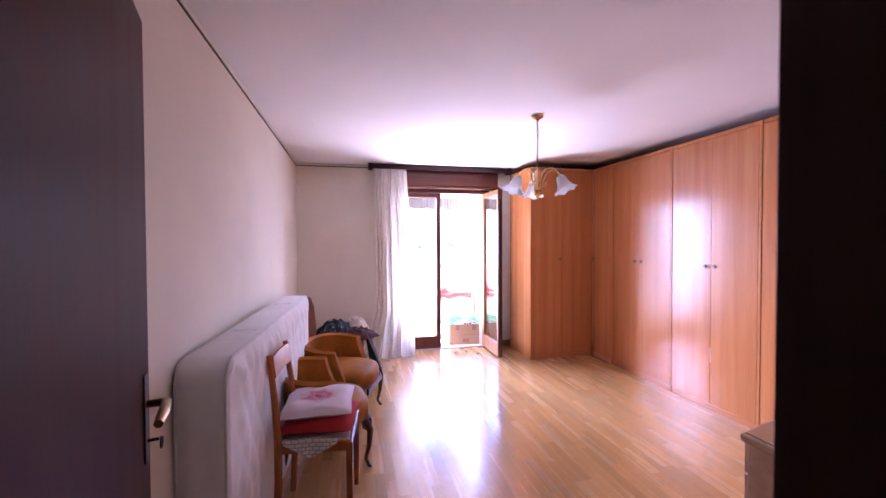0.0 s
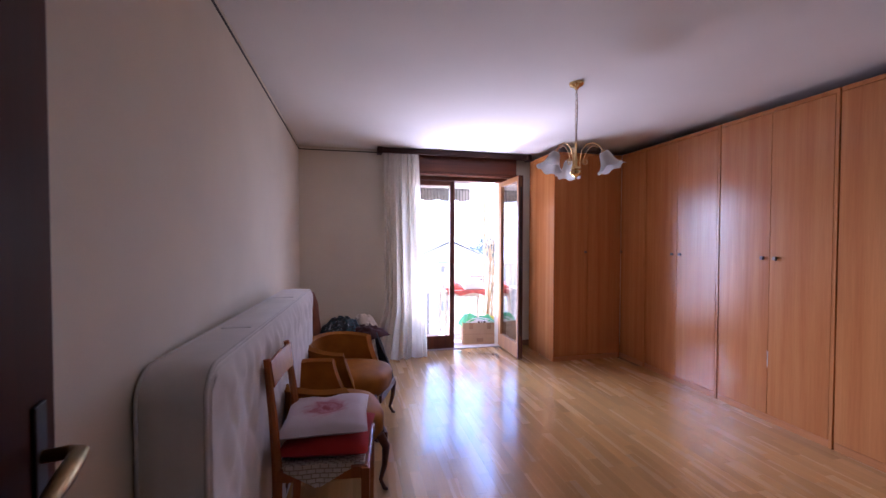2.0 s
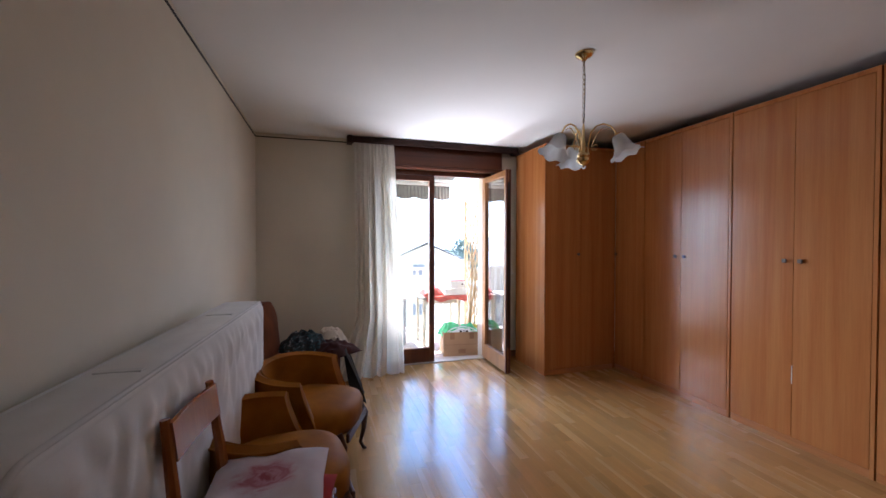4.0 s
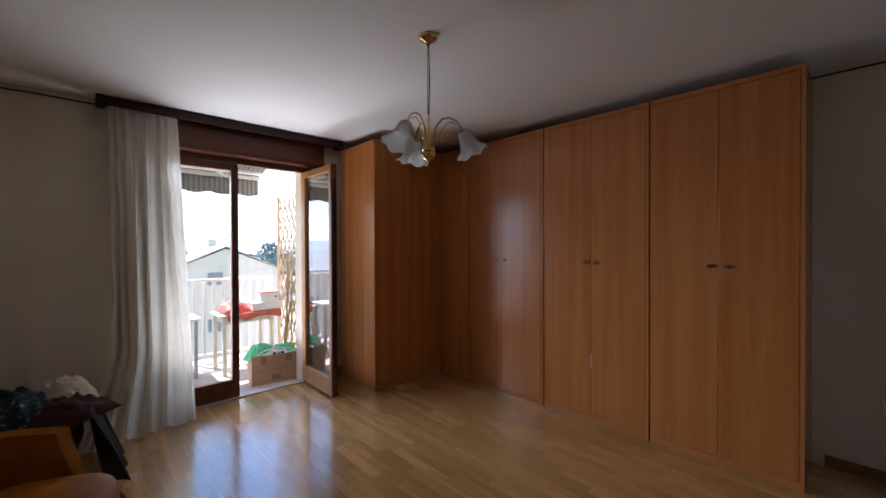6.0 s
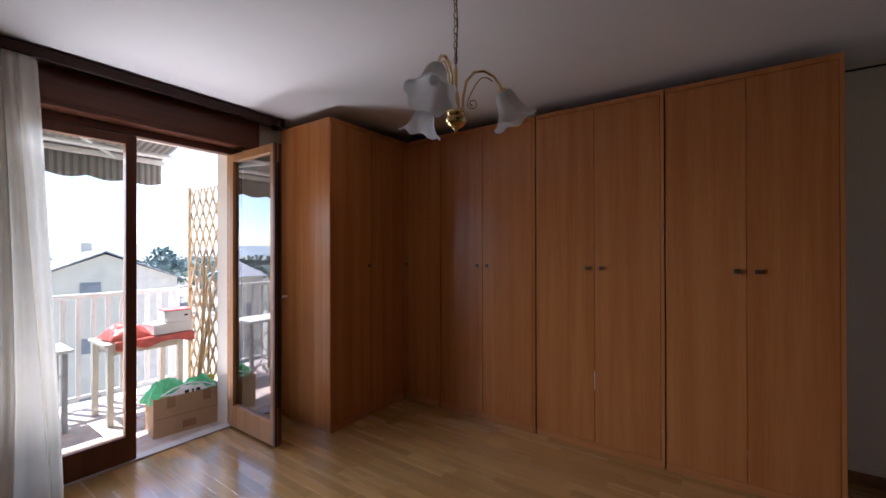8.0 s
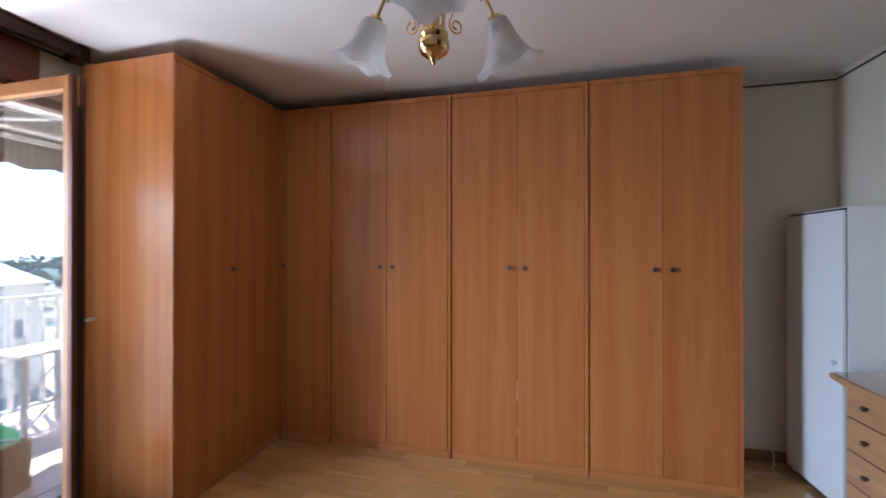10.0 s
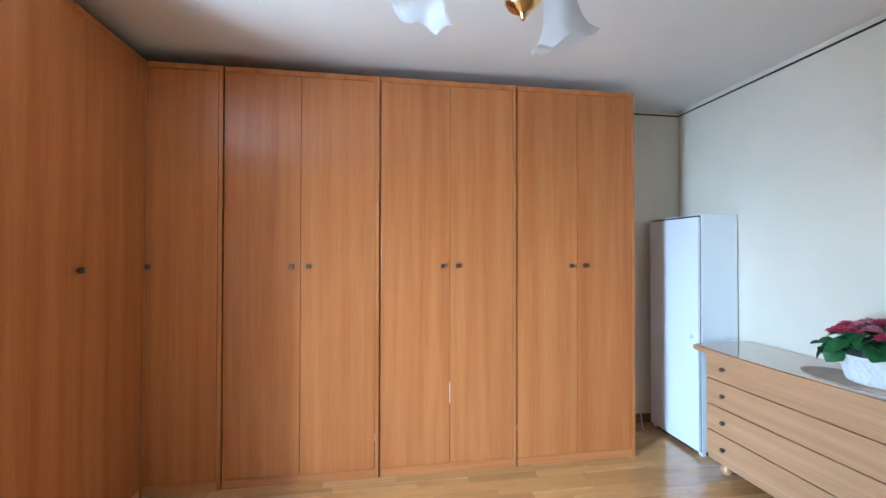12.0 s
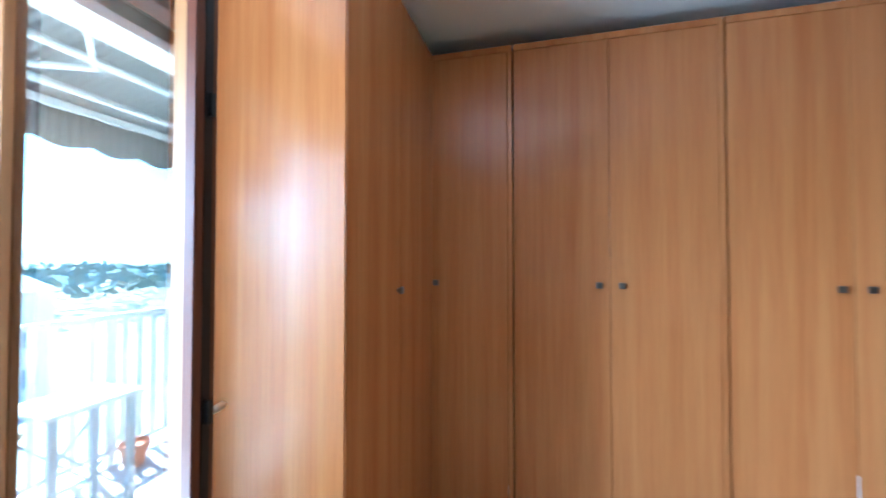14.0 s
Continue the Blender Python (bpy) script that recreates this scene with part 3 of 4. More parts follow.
def wardrobe(label, m, width, depth, doors, knobs, side_left=False):
    """Local frame: front at y = 0 facing -y, from x = 0 to width, back at y = depth. doors: (x0, x1); knobs: x, for each door."""
    ob = thing("wardrobe_unit", label, "wardrobe", m, "cherry wardrobe wall")
    bm = box(0, 0.006, -0.014 if side_left else 0.003, depth, 0, HIGH, 0.001)
    box(width - 0.022, width, -0.017, depth, 0, HIGH, 0.001, bm)
    box(0.006, width - 0.022, -0.015, depth, HIGH - 0.032, HIGH, 0.001, bm)
    box(0.018, width - 0.018, depth - 0.01, depth, 0.06, HIGH - 0.035, 0.0, bm)
    part("body", bm, CHERRY, ob)
    part("plinth", box(0.006, width - 0.022, -0.012, 0.03, 0, 0.052, 0.001), CHERRY_X, ob)
    for (x0, x1), k in zip(doors, knobs):
        d = part("door", box(x0, x1, -0.018, 0.002, 0.056, HIGH - 0.036, 0.0015), CHERRY, ob)
        if k is None:
            continue
        bm = box(k - 0.014, k + 0.014, -0.042, -0.030, 1.305, 1.333, 0.003)
        box(k - 0.007, k + 0.007, -0.031, -0.016, 1.312, 1.326, 0.0, bm)
        part("knob", bm, KNOB, d, "small square bronze knob")
    return ob


FRONT = 3.138


def row_unit(y_hi, y_lo, gap, label, single=False):
    w = y_hi - y_lo
    m = pose(FRONT, y_hi, 0, 0, 0, -90)
    if single:
        return wardrobe(label, m, w, EAST - FRONT - 0.01, [(0.010, w - 0.0245)], [0.035])
    g = y_hi - gap
    return wardrobe(label, m, w, EAST - FRONT - 0.01, [(0.0075, g - 0.0015), (g + 0.0015, w - 0.0245)], [g - 0.049, g + 0.049])


row_unit(4.758, 4.333, 0, "narrow cherry wardrobe unit in the corner, door closed", True)
row_unit(4.330, 3.412, 3.885, "tall cherry wardrobe unit with two closed doors")
w2 = row_unit(3.409, 2.518, 2.962, "tall cherry wardrobe unit, chipped door edge")
row_unit(2.515, 1.665, 2.088, "tall cherry wardrobe unit at the end of the row")
wing = wardrobe("cherry wardrobe unit beside the balcony door", pose(2.20, 4.762, 0), 0.915, 0.65, [(0.0075, 0.452), (0.455, 0.890)], [0.415, None], True)
part("chip", box(0.4455, 0.4485, -0.0195, -0.010, 0.44, 0.57), CARTON, w2, "pale chipped edge strip")

# ---- white cabinet in the corner ----
cab = thing("white_cabinet", "tall narrow white cabinet in the corner", "cabinet", pose(3.05, SOUTH + 0.016, 0))
bm = box(0, 0.50, 0, 0.285, 0.03, 1.675, 0.002)
part("body", bm, WHITE, cab)
d = part("door", box(0.003, 0.495, 0.291, 0.309, 0.035, 1.655, 0.002), WHITE, cab)
# black sheet behind the door imitates the shade in its gap
part("gasket", box(0.004, 0.496, 0.2855, 0.2875, 0.03, 1.668), BLACK, cab, "black sheet for the shade in the door gap")
# black block stands for the shaded gap at the cabinet's foot
part("plinth", box(0.012, 0.488, 0.03, 0.278, 0.0, 0.0295), BLACK, cab, "black block for the shade under the cabinet")
part("knob", lathe([(0.002, 0.03), (0.013, 0.028), (0.015, 0.018), (0.006, 0.01), (0.006, 0.0)], 14, pose(0.05, 0.309, 0.82, -90)), WHITE, d, "round white knob", 40)
for x in (0.02, 0.48):
    for y in (0.02, 0.265):
        part("foot", box(x - 0.015, x + 0.015, y - 0.015, y + 0.015, 0, 0.03), WHITE, cab)
bm = tube([(3.58, 1.30, 0.10), (3.585, 1.29, 0.05), (3.56, 1.30, 0.012), (3.50, 1.34, 0.006), (3.44, 1.33, 0.006)], 0.004, 6)
tagged(part("cable", bm, WHITE, None, "", 60), "thin white cable lying by the wall", "cable")

# ---- chest of drawers ----
DX0, DX1 = 1.42, 2.985
dresser = thing("chest_of_drawers", "pale cherry chest of drawers with four drawers", "chest of drawers", pose(0, 0, 0))
part("body", box(DX0 + 0.06, DX1 - 0.075, SOUTH + 0.016, 1.295, 0.085, 0.762, 0.004), DRESSER, dresser)


def top_outline(z0, z1, grow, bevel):
    bm = bmesh.new()
    n = 24
    front = []
    for i in range(n + 1):
        u = i / n
        x = DX0 - grow + u * (DX1 - DX0 + 2 * grow)
        y = 1.275 + 0.06 * u + 0.065 * (1 - abs(2 * u - 1) ** 3.0) + grow
        front.append((x, y))
    ring = [bm.verts.new((x, y, z0)) for x, y in front] + [bm.verts.new((DX1 + grow, SOUTH + 0.004, z0)), bm.verts.new((DX0 - grow, SOUTH + 0.004, z0))]
    f = bm.faces.new(ring)
    up = bmesh.ops.extrude_face_region(bm, geom=[f])["geom"]
    for v in up:
        if isinstance(v, bmesh.types.BMVert):
            v.co.z = z1
    if bevel:
        bmesh.ops.bevel(bm, geom=[e for e in bm.edges if abs(e.verts[0].co.z - e.verts[1].co.z) < 1e-5], offset=bevel, segments=3, affect="EDGES", profile=0.5)
    return bm


part("top", top_outline(0.763, 0.797, 0.0, 0.011), DRESSER, dresser, smooth=30)
glass_top = part("glass_top", top_outline(0.7985, 0.8035, -0.012, 0.0), plain("greenish glass sheet", (0.44, 0.28, 0.16), 0.06, coat=1.0, vary=0.04, relief=0.0), dresser, "glossy glass sheet on the top")
for k in range(4):
    z0 = 0.115 + k * 0.164
    d = part("drawer", box(DX0 + 0.07, DX1 - 0.085, 1.297, 1.315, z0 + 0.002, z0 + 0.159, 0.003), DRESSER, dresser)
    for x in (DX0 + 0.24, 2.765):
        part("knob", lathe([(0.002, 0.026), (0.012, 0.024), (0.014, 0.016), (0.007, 0.008), (0.006, 0.0)], 14, pose(x, 1.315, z0 + 0.08, -90)), KNOB, d, "round bronze knob", 40)
for x in (DX0 + 0.12, DX1 - 0.16):
    for y in (1.0, 1.24):
        part("foot", lathe([(0.02, 0.085), (0.024, 0.07), (0.036, 0.045), (0.036, 0.03), (0.024, 0.008), (0.002, 0.0)], 16, pose(x, y, 0.001)), DRESSER, dresser, "turned bun foot", 60)


def doily_edge(a, k):
    return 1 + (0.03 * math.sin(a * 24) if k == 1 else 0), 0


bm = lathe([(0.002, 0.0045), (0.20, 0.0045), (0.205, 0.0)], 72, Matrix.Translation((2.17, 1.17, 0.8035)) @ Matrix.Diagonal((1.15, 0.75, 1, 1)), None, doily_edge)
tagged(part("doily", bm, LACE, None), "oval beige lace doily under the flower basket", "doily")

# ---- flower basket ----
basket = thing("flower_basket", "white woven basket of pink silk flowers", "flower basket", pose(2.10, 1.17, 0.8085))
oval = Matrix.Diagonal((1.4, 1.0, 1, 1))
bm = lathe([(0.002, 0.0), (0.072, 0.0), (0.078, 0.004), (0.102, 0.118), (0.108, 0.128), (0.102, 0.13), (0.094, 0.118), (0.070, 0.008), (0.002, 0.008)], 36, oval)
pot = part("basket", bm, WHITEMETAL, basket, smooth=50)
bm = bmesh.new()
for k in range(30):
    for s in (-1, 1):
        pts = []
        for j in range(7):
            a = 2 * math.pi * k / 30 + s * j * 0.085
            r, z = 0.0795 + 0.0245 * j / 6, 0.008 + 0.108 * j / 6
            pts.append((1.4 * r * math.cos(a), r * math.sin(a), z))
        tube(pts, 0.0022, 5, bm)
part("lattice", bm, WHITEMETAL, basket, "white diagonal lattice", 60)
rng = random.Random(5)


def leaf_mesh(size, m, bm, fold=0.25, wide=0.42):
    own = bmesh.new()
    prev = None
    for i in range(6):
        t = i / 5
        w = size * wide * math.sin(math.pi * min(1, t * 0.93 + 0.05)) ** 0.8
        row = [own.verts.new((-w, t * size, fold * w - 0.3 * size * t * t)), own.verts.new((0, t * size, -0.3 * size * t * t)), own.verts.new((w, t * size, fold * w - 0.3 * size * t * t))]
        if prev:
            for k in range(2):
                own.faces.new((prev[k], prev[k + 1], row[k + 1], row[k]))
        prev = row
    moved(own, m)
    return joined(own, bm)


bm = bmesh.new()
for k in range(90):
    a, r = rng.uniform(0, 2 * math.pi), rng.uniform(0.2, 1.0)
    p = Vector((0.17 * r * math.cos(a), 0.125 * r * math.sin(a), 0.125 + 0.07 * (1 - r * r) + rng.uniform(-0.01, 0.045)))
    leaf_mesh(rng.uniform(0.06, 0.095), Matrix.Translation(p) @ Euler((rng.uniform(-0.9, 0.6), rng.uniform(-0.5, 0.5), a - math.pi / 2 + rng.uniform(-0.8, 0.8))).to_matrix().to_4x4(), bm, 0.25, 0.52)
part("leaves", bm, LEAF, basket, "dark green leaves", 60)
for k in range(17):
    a, r = 2.4 * k, math.sqrt((k + 0.5) / 17)
    c = Vector((0.15 * r * math.cos(a), 0.105 * r * math.sin(a), 0.205 + 0.06 * (1 - r * r) + rng.uniform(-0.01, 0.015)))
    bm = bmesh.new()
    for ring, (n, tilt, size) in enumerate(((7, 0.3, 0.040), (6, 0.75, 0.034), (5, 1.1, 0.027), (3, 1.4, 0.018))):
        for q in range(n):
            leaf_mesh(size * rng.uniform(0.85, 1.1), Matrix.Translation(c + Vector((0, 0, 0.004 * ring))) @ Euler((tilt + rng.uniform(-0.15, 0.15), 0, 2 * math.pi * q / n + ring + rng.uniform(-0.2, 0.2))).to_matrix().to_4x4(), bm, 0.45, 0.72)
    part("flower", bm, PETAL if k % 3 else PALEPETAL, basket, "pale-hearted pink silk flower" if k % 3 == 0 else "deep pink silk flower", 60)

# ---- ceiling lamp ----
lamp = thing("ceiling_lamp", "brass ceiling lamp with three frosted bell shades", "ceiling lamp", pose(1.452, 3.078, 2.635))
part("canopy", lathe([(0.002, TOP - 2.635), (0.052, TOP - 2.635), (0.054, -0.036), (0.045, -0.051), (0.02, -0.062), (0.012, -0.075), (0.002, -0.076)], 28), BRASS, lamp, smooth=50)
bm = bmesh.new()
for k in range(13):
    z = -0.085 - k * 0.0295
    ring = [((0.008 * math.cos(a) if k % 2 else 0), (0 if k % 2 else 0.008 * math.cos(a)), z - 0.0165 * math.sin(a)) for a in (q * math.pi / 5 for q in range(11))]
    tube(ring, 0.0022, 6, bm, False)
part("chain", bm, OLDBRASS, lamp, "brass chain", 60)
part("cord", tube([(0.004, 0.003, -0.07), (0.012, 0.004, -0.18), (0.004, -0.006, -0.3), (0.003, 0.003, -0.47)], 0.003, 6), IRON, lamp, "dark cord through the chain", 60)
part("stem", lathe([(0.004, -0.46), (0.008, -0.48), (0.007, -0.55), (0.012, -0.575), (0.015, -0.59), (0.015, -0.66)], 16), BRASS, lamp, smooth=50)
part("hub", lathe([(0.002, -0.635), (0.03, -0.637), (0.036, -0.645), (0.036, -0.655), (0.030, -0.662), (0.040, -0.668), (0.041, -0.682), (0.034, -0.694), (0.018, -0.706), (0.008, -0.712), (0.006, -0.722), (0.002, -0.726)], 28), BRASS, lamp, smooth=50)


def rim_wave(a, k):
    s = max(0, k - 3) / 4
    return 1 + 0.09 * s * math.sin(a * 6), -0.008 * s * math.cos(a * 6)


for deg in (-47, 73, 193):
    a = radians(deg)
    rot = Matrix.Rotation(a, 4, "Z")
    arm = [(0.026, 0, -0.645), (0.030, 0, -0.58), (0.042, 0, -0.52), (0.075, 0, -0.482), (0.115, 0, -0.475), (0.155, 0, -0.495), (0.178, 0, -0.528), (0.188, 0, -0.548)]
    holder = part("arm", moved(tube(arm, 0.0052, 10), rot), BRASS, lamp, "", 60)
    curl = []
    for k in range(30):
        t = k / 29
        if t < 0.5:
            u = t / 0.5
            curl.append((0.15 - 0.105 * u, 0, -0.515 + 0.028 * math.sin(u * math.pi) - 0.09 * u * u))
        else:
            u = (t - 0.5) / 0.5
            r = 0.022 * (1 - 0.65 * u)
            curl.append((0.067 - r * math.cos(u * 8.0), 0, -0.607 - r * math.sin(u * 8.0)))
    part("scroll", moved(tube(curl, 0.0026, 6), rot), BRASS, holder, "thin brass scroll", 60)
    tilt = rot @ Matrix.Translation((0.188, 0, -0.545)) @ Matrix.Rotation(radians(-24), 4, "Y")
    part("cap", lathe([(0.004, 0.006), (0.017, 0.0), (0.02, -0.012), (0.016, -0.026)], 18, tilt), BRASS, holder, smooth=50)
    prof = [(0.014, -0.008), (0.030, -0.012), (0.038, -0.026), (0.043, -0.055), (0.052, -0.088), (0.066, -0.115), (0.082, -0.132), (0.090, -0.137)]
    bell = lathe(prof, 48, None, None, rim_wave)
    bmesh.ops.solidify(bell, geom=bell.faces[:], thickness=0.003)
    part("shade", moved(bell, tilt), FROSTED, holder, "frosted glass bell shade", 180)
    part("bulb", lathe([(0.002, -0.085), (0.014, -0.08), (0.018, -0.065), (0.012, -0.04), (0.010, -0.02)], 14, tilt), CARTON, holder, smooth=60)

# ---- mattress ----
mat_m = pose(-0.562, 1.78, 0.0, 0, 0, -3.0)
mattress = thing("mattress", "white quilted mattress standing on its side against the wall", "mattress", mat_m)


def mattress_outline(inset, r):
    """The rounded outline in y and z, inset from the mattress's edge."""
    pts = []
    for cy, cz, a0 in ((r, r, 180), (2.02 - r, r, 270), (2.02 - r, 1.075 - r, 0), (r, 1.075 - r, 90)):
        for k in range(9):
            a = radians(a0 + 90 * k / 8)
            pts.append((cy + (r - inset) * math.cos(a), cz + (r - inset) * math.sin(a)))
    return pts


own = bmesh.new()
rings = [[own.verts.new((x, y, z)) for y, z in mattress_outline(inset, 0.10)] for x, inset in ((0.0, 0.022), (-0.006, 0.009), (-0.018, 0.0), (-0.075, -0.003), (-0.13, -0.003), (-0.187, 0.0), (-0.199, 0.009), (-0.205, 0.022))]
for a, b in zip(rings, rings[1:]):
    for i in range(len(a)):
        own.faces.new((a[i], a[(i + 1) % len(a)], b[(i + 1) % len(a)], b[i]))
own.faces.new(rings[0]), own.faces.new(rings[-1])
moved(own, Matrix.Translation((0, 0, 0.003)))
part("body", own, TICKING, mattress, smooth=50)
for x in (-0.010, -0.195):
    loop = [(x, y, z + 0.003) for y, z in mattress_outline(0.006, 0.10)]
    part("piping", tube(loop + loop[:1], 0.0075, 8), PIPING, mattress, "grey piped edge", 60)


def quilt(u, v):
    y, z = 0.022 + 1.976 * u, 0.025 + 1.028 * v
    # pull the sheet's corners in to the rounded outline
    dy, dz = max(0.10 - y, y - 1.92, 0.0), max(0.10 - z, z - 0.978, 0.0)
    far = math.hypot(dy, dz)
    if far > 0.078 and dy > 0 and dz > 0:
        k = 0.078 / far
        y += (1 - k) * dy * (1 if y < 1 else -1)
        z += (1 - k) * dz * (1 if z < 0.5 else -1)
    w = 0.35 * noise.noise(Vector((y * 3, z * 3, 9)))
    q = abs(math.sin(math.pi * (y * 7.0 + z * 3.2 + w))) * abs(math.sin(math.pi * (y * 7.0 - z * 3.2 - w)))
    pucker = 0.013 * abs(math.sin(y * 38 + 5 * w)) ** 0.6 * math.exp(-7 * (1 - v)) * (1 + 0.8 * noise.noise(Vector((y * 4, 1, 3))))
    edge = min(1.0, 14 * min(u, 1 - u, 1.1 * v, 1.1 * (1 - v)))
    return (0.002 + edge * (0.006 + 0.012 * q ** 0.7 + 0.014 * noise.noise(Vector((y * 5, z * 5, 0))) + pucker), y, z)


part("quilted_side", sheet(quilt, 130, 70), TICKING, mattress, "puckered quilted side", 180)
for y in (0.55, 1.45):
    part("handle", box(-0.16, -0.04, y, y + 0.03, 1.078, 1.0835, 0.002), PIPING, mattress, "grey woven carrying strap")

# ---- wooden chair ----
chair = thing("wooden_chair", "orange beech chair with woven seat, cushions on it", "chair", pose(-0.258, 2.43, 0, 0, 0, -6) @ Matrix.Diagonal((1, 1, 1.09, 1)))
# local: faces +x; seat 0.42 deep and 0.42 wide
for sx, sy in ((0.19, -0.19), (0.19, 0.19)):
    own = box(-0.019, 0.019, -0.019, 0.019, 0.0, 0.435, 0.004)
    for v in own.verts:
        k = 0.72 + 0.28 * v.co.z / 0.435
        v.co = Vector((sx + v.co.x * k, sy + v.co.y * k, v.co.z))
    part("leg", own, CHAIRWOOD, chair)
for sy in (-0.18, 0.18):
    pts = [(-0.20, sy, 0.0), (-0.185, sy, 0.25), (-0.185, sy, 0.45), (-0.203, sy * 0.95, 0.65), (-0.232, sy * 0.87, 0.868)]
    own = tube(pts, [0.018, 0.021, 0.022, 0.019, 0.014], 8)
    part("back_post", own, CHAIRWOOD, chair, "", 40)


def slat(u, v):
    y = (-0.18 + 0.36 * u) * 0.9
    return (-0.210 - 0.008 * math.cos((u - 0.5) * math.pi) - 0.014 * v, y, 0.755 + 0.103 * v)


part("back_slat", sheet(slat, 14, 3, 0.014), CHAIRWOOD, chair, "", 40)
bm = box(-0.19, 0.20, -0.20, -0.175, 0.39, 0.44, 0.004)
part("seat_rail", bm, CHAIRWOOD, chair)
part("seat_rail", box(-0.19, 0.20, 0.175, 0.20, 0.39, 0.44, 0.004), CHAIRWOOD, chair)
part("seat_rail", box(0.178, 0.203, -0.18, 0.18, 0.39, 0.44, 0.004), CHAIRWOOD, chair)


def woven(u, v):
    return (-0.18 + 0.365 * u, -0.185 + 0.37 * v, 0.441 + 0.004 * math.sin(u * 50) * math.sin(v * 50) + 0.004)


part("woven_seat", sheet(woven, 40, 40, 0.012), WEAVE, chair, "pale woven seat", 180)


def drape(u, v):
    # a corner of cloth that falls over the seat's side rail
    w = 0.28 * (1 - 0.92 * max(0.0, v - 0.25) / 0.75)
    return (-0.01 + (u - 0.5) * w, -0.213 - 0.006 * v - 0.003 * math.sin(u * 9), 0.462 - 0.085 * v)


bm = sheet(drape, 12, 8, 0.003)
tagged(part("seat_cloth", bm, WEAVE_UPRIGHT, None, "", 60), "pale patterned cloth corner hanging over the chair seat", "cloth").matrix_world = pose(-0.258, 2.43, 0, 0, 0, -6) @ Matrix.Diagonal((1, 1, 1.09, 1))
red = part("red_cushion", cushion(0.40, 0.40, 0.085, 0.45, seed=3), REDCLOTH, None, "", 60)
red.matrix_world = pose(-0.25, 2.45, 0.490, 0, 0, -8)
tagged(red, "red cotton cushion lying on the wooden chair", "cushion")
rose = part("printed_pillow", cushion(0.40, 0.39, 0.075, 0.4, 0.012, seed=8), FLORAL, None, "", 60)
rose.matrix_world = pose(-0.266, 2.485, 0.570, 2, -1, -3)
tagged(rose, "pale pillow with faded rose print on the red cushion", "pillow")


# ---- tub armchairs ----
def tub_armchair(m, label, stuff=VELVET, name="tub_armchair", group="mustard tub armchairs"):
    """Faces +x: a curved wrapped back that falls to the arms, a domed seat and four cabriole legs."""
    ob = thing(name, label, "armchair", m, group)

    def shell(u, v, off=0.0):
        a = radians(-108 + 216 * u)
        k = abs(2 * u - 1)
        rx, ry = 0.27 + off, 0.305 + off
        x, y = -rx * math.cos(a) - 0.02, -ry * math.sin(a)
        if k > 0.8:
            x += (k - 0.8) * (0.12 + 0.7 * (1 - v) ** 1.4)
        top = 0.665 - 0.05 * max(0.0, k - 0.35) ** 1.2
        return (x * (1 - 0.06 * (1 - v)), y * (1 - 0.06 * (1 - v)), 0.30 + (top - 0.30) * v)

    bm = bmesh.new()
    n, nv = 44, 8
    inn = [[bm.verts.new(shell(i / n, j / nv, -0.035)) for j in range(nv + 1)] for i in range(n + 1)]
    out = [[bm.verts.new(shell(i / n, j / nv, 0.025)) for j in range(nv + 1)] for i in range(n + 1)]
    mid = [bm.verts.new(Vector(shell(i / n, 1.0, -0.005)) + Vector((0, 0, 0.018))) for i in range(n + 1)]
    for i in range(n):
        for j in range(nv):
            bm.faces.new((inn[i][j], inn[i + 1][j], inn[i + 1][j + 1], inn[i][j + 1]))
            bm.faces.new((out[i][j], out[i][j + 1], out[i + 1][j + 1], out[i + 1][j]))
        bm.faces.new((inn[i][nv], inn[i + 1][nv], mid[i + 1], mid[i]))
        bm.faces.new((out[i][nv], mid[i], mid[i + 1], out[i + 1][nv]))
        bm.faces.new((inn[i][0], out[i][0], out[i + 1][0], inn[i + 1][0]))
    for i in (0, n):
        bm.faces.new([inn[i][j] for j in range(nv + 1)] + [mid[i]] + [out[i][j] for j in range(nv, -1, -1)])
    back = part("back", bm, stuff, ob, "", 45)
    for off in (-0.036, 0.026):
        part("welt", tube([shell(i / 40, 1.0, off) for i in range(41)], 0.0055, 6), stuff, back, "piped seam", 60)
    for i in (0.0, 1.0):
        part("welt", tube([shell(i, j / 8, 0.024) for j in range(9)], 0.0055, 6), stuff, back, "piped seam", 60)

    def dome(u, v):
        a, r = 2 * math.pi * u, v
        sx = 0.285 * (abs(math.cos(a)) ** 0.7) * (1 if math.cos(a) > 0 else -1)
        sy = 0.30 * (abs(math.sin(a)) ** 0.7) * (1 if math.sin(a) > 0 else -1)
        return (0.06 + sx * r, sy * r * (1 if sx < 0 else 0.97), 0.435 - 0.05 * r ** 4)

    own = bmesh.new()
    rows = []
    for j, (r, z) in enumerate(((0.02, 0.475), (0.4, 0.472), (0.75, 0.46), (0.95, 0.432), (1.0, 0.40), (0.99, 0.315), (0.9, 0.30))):
        ring = []
        for i in range(40):
            x, y, _ = dome(i / 40, r)
            ring.append(own.verts.new((x, y, z)))
        rows.append(ring)
    for a, b in zip(rows, rows[1:]):
        for i in range(40):
            own.faces.new((a[i], a[(i + 1) % 40], b[(i + 1) % 40], b[i]))
    own.faces.new(rows[0]), own.faces.new(rows[-1])
    part("seat", own, stuff, ob, "", 60)
    part("apron", box(0.322, 0.342, -0.2, 0.2, 0.265, 0.32, 0.006), WALNUT, ob, "carved walnut apron")
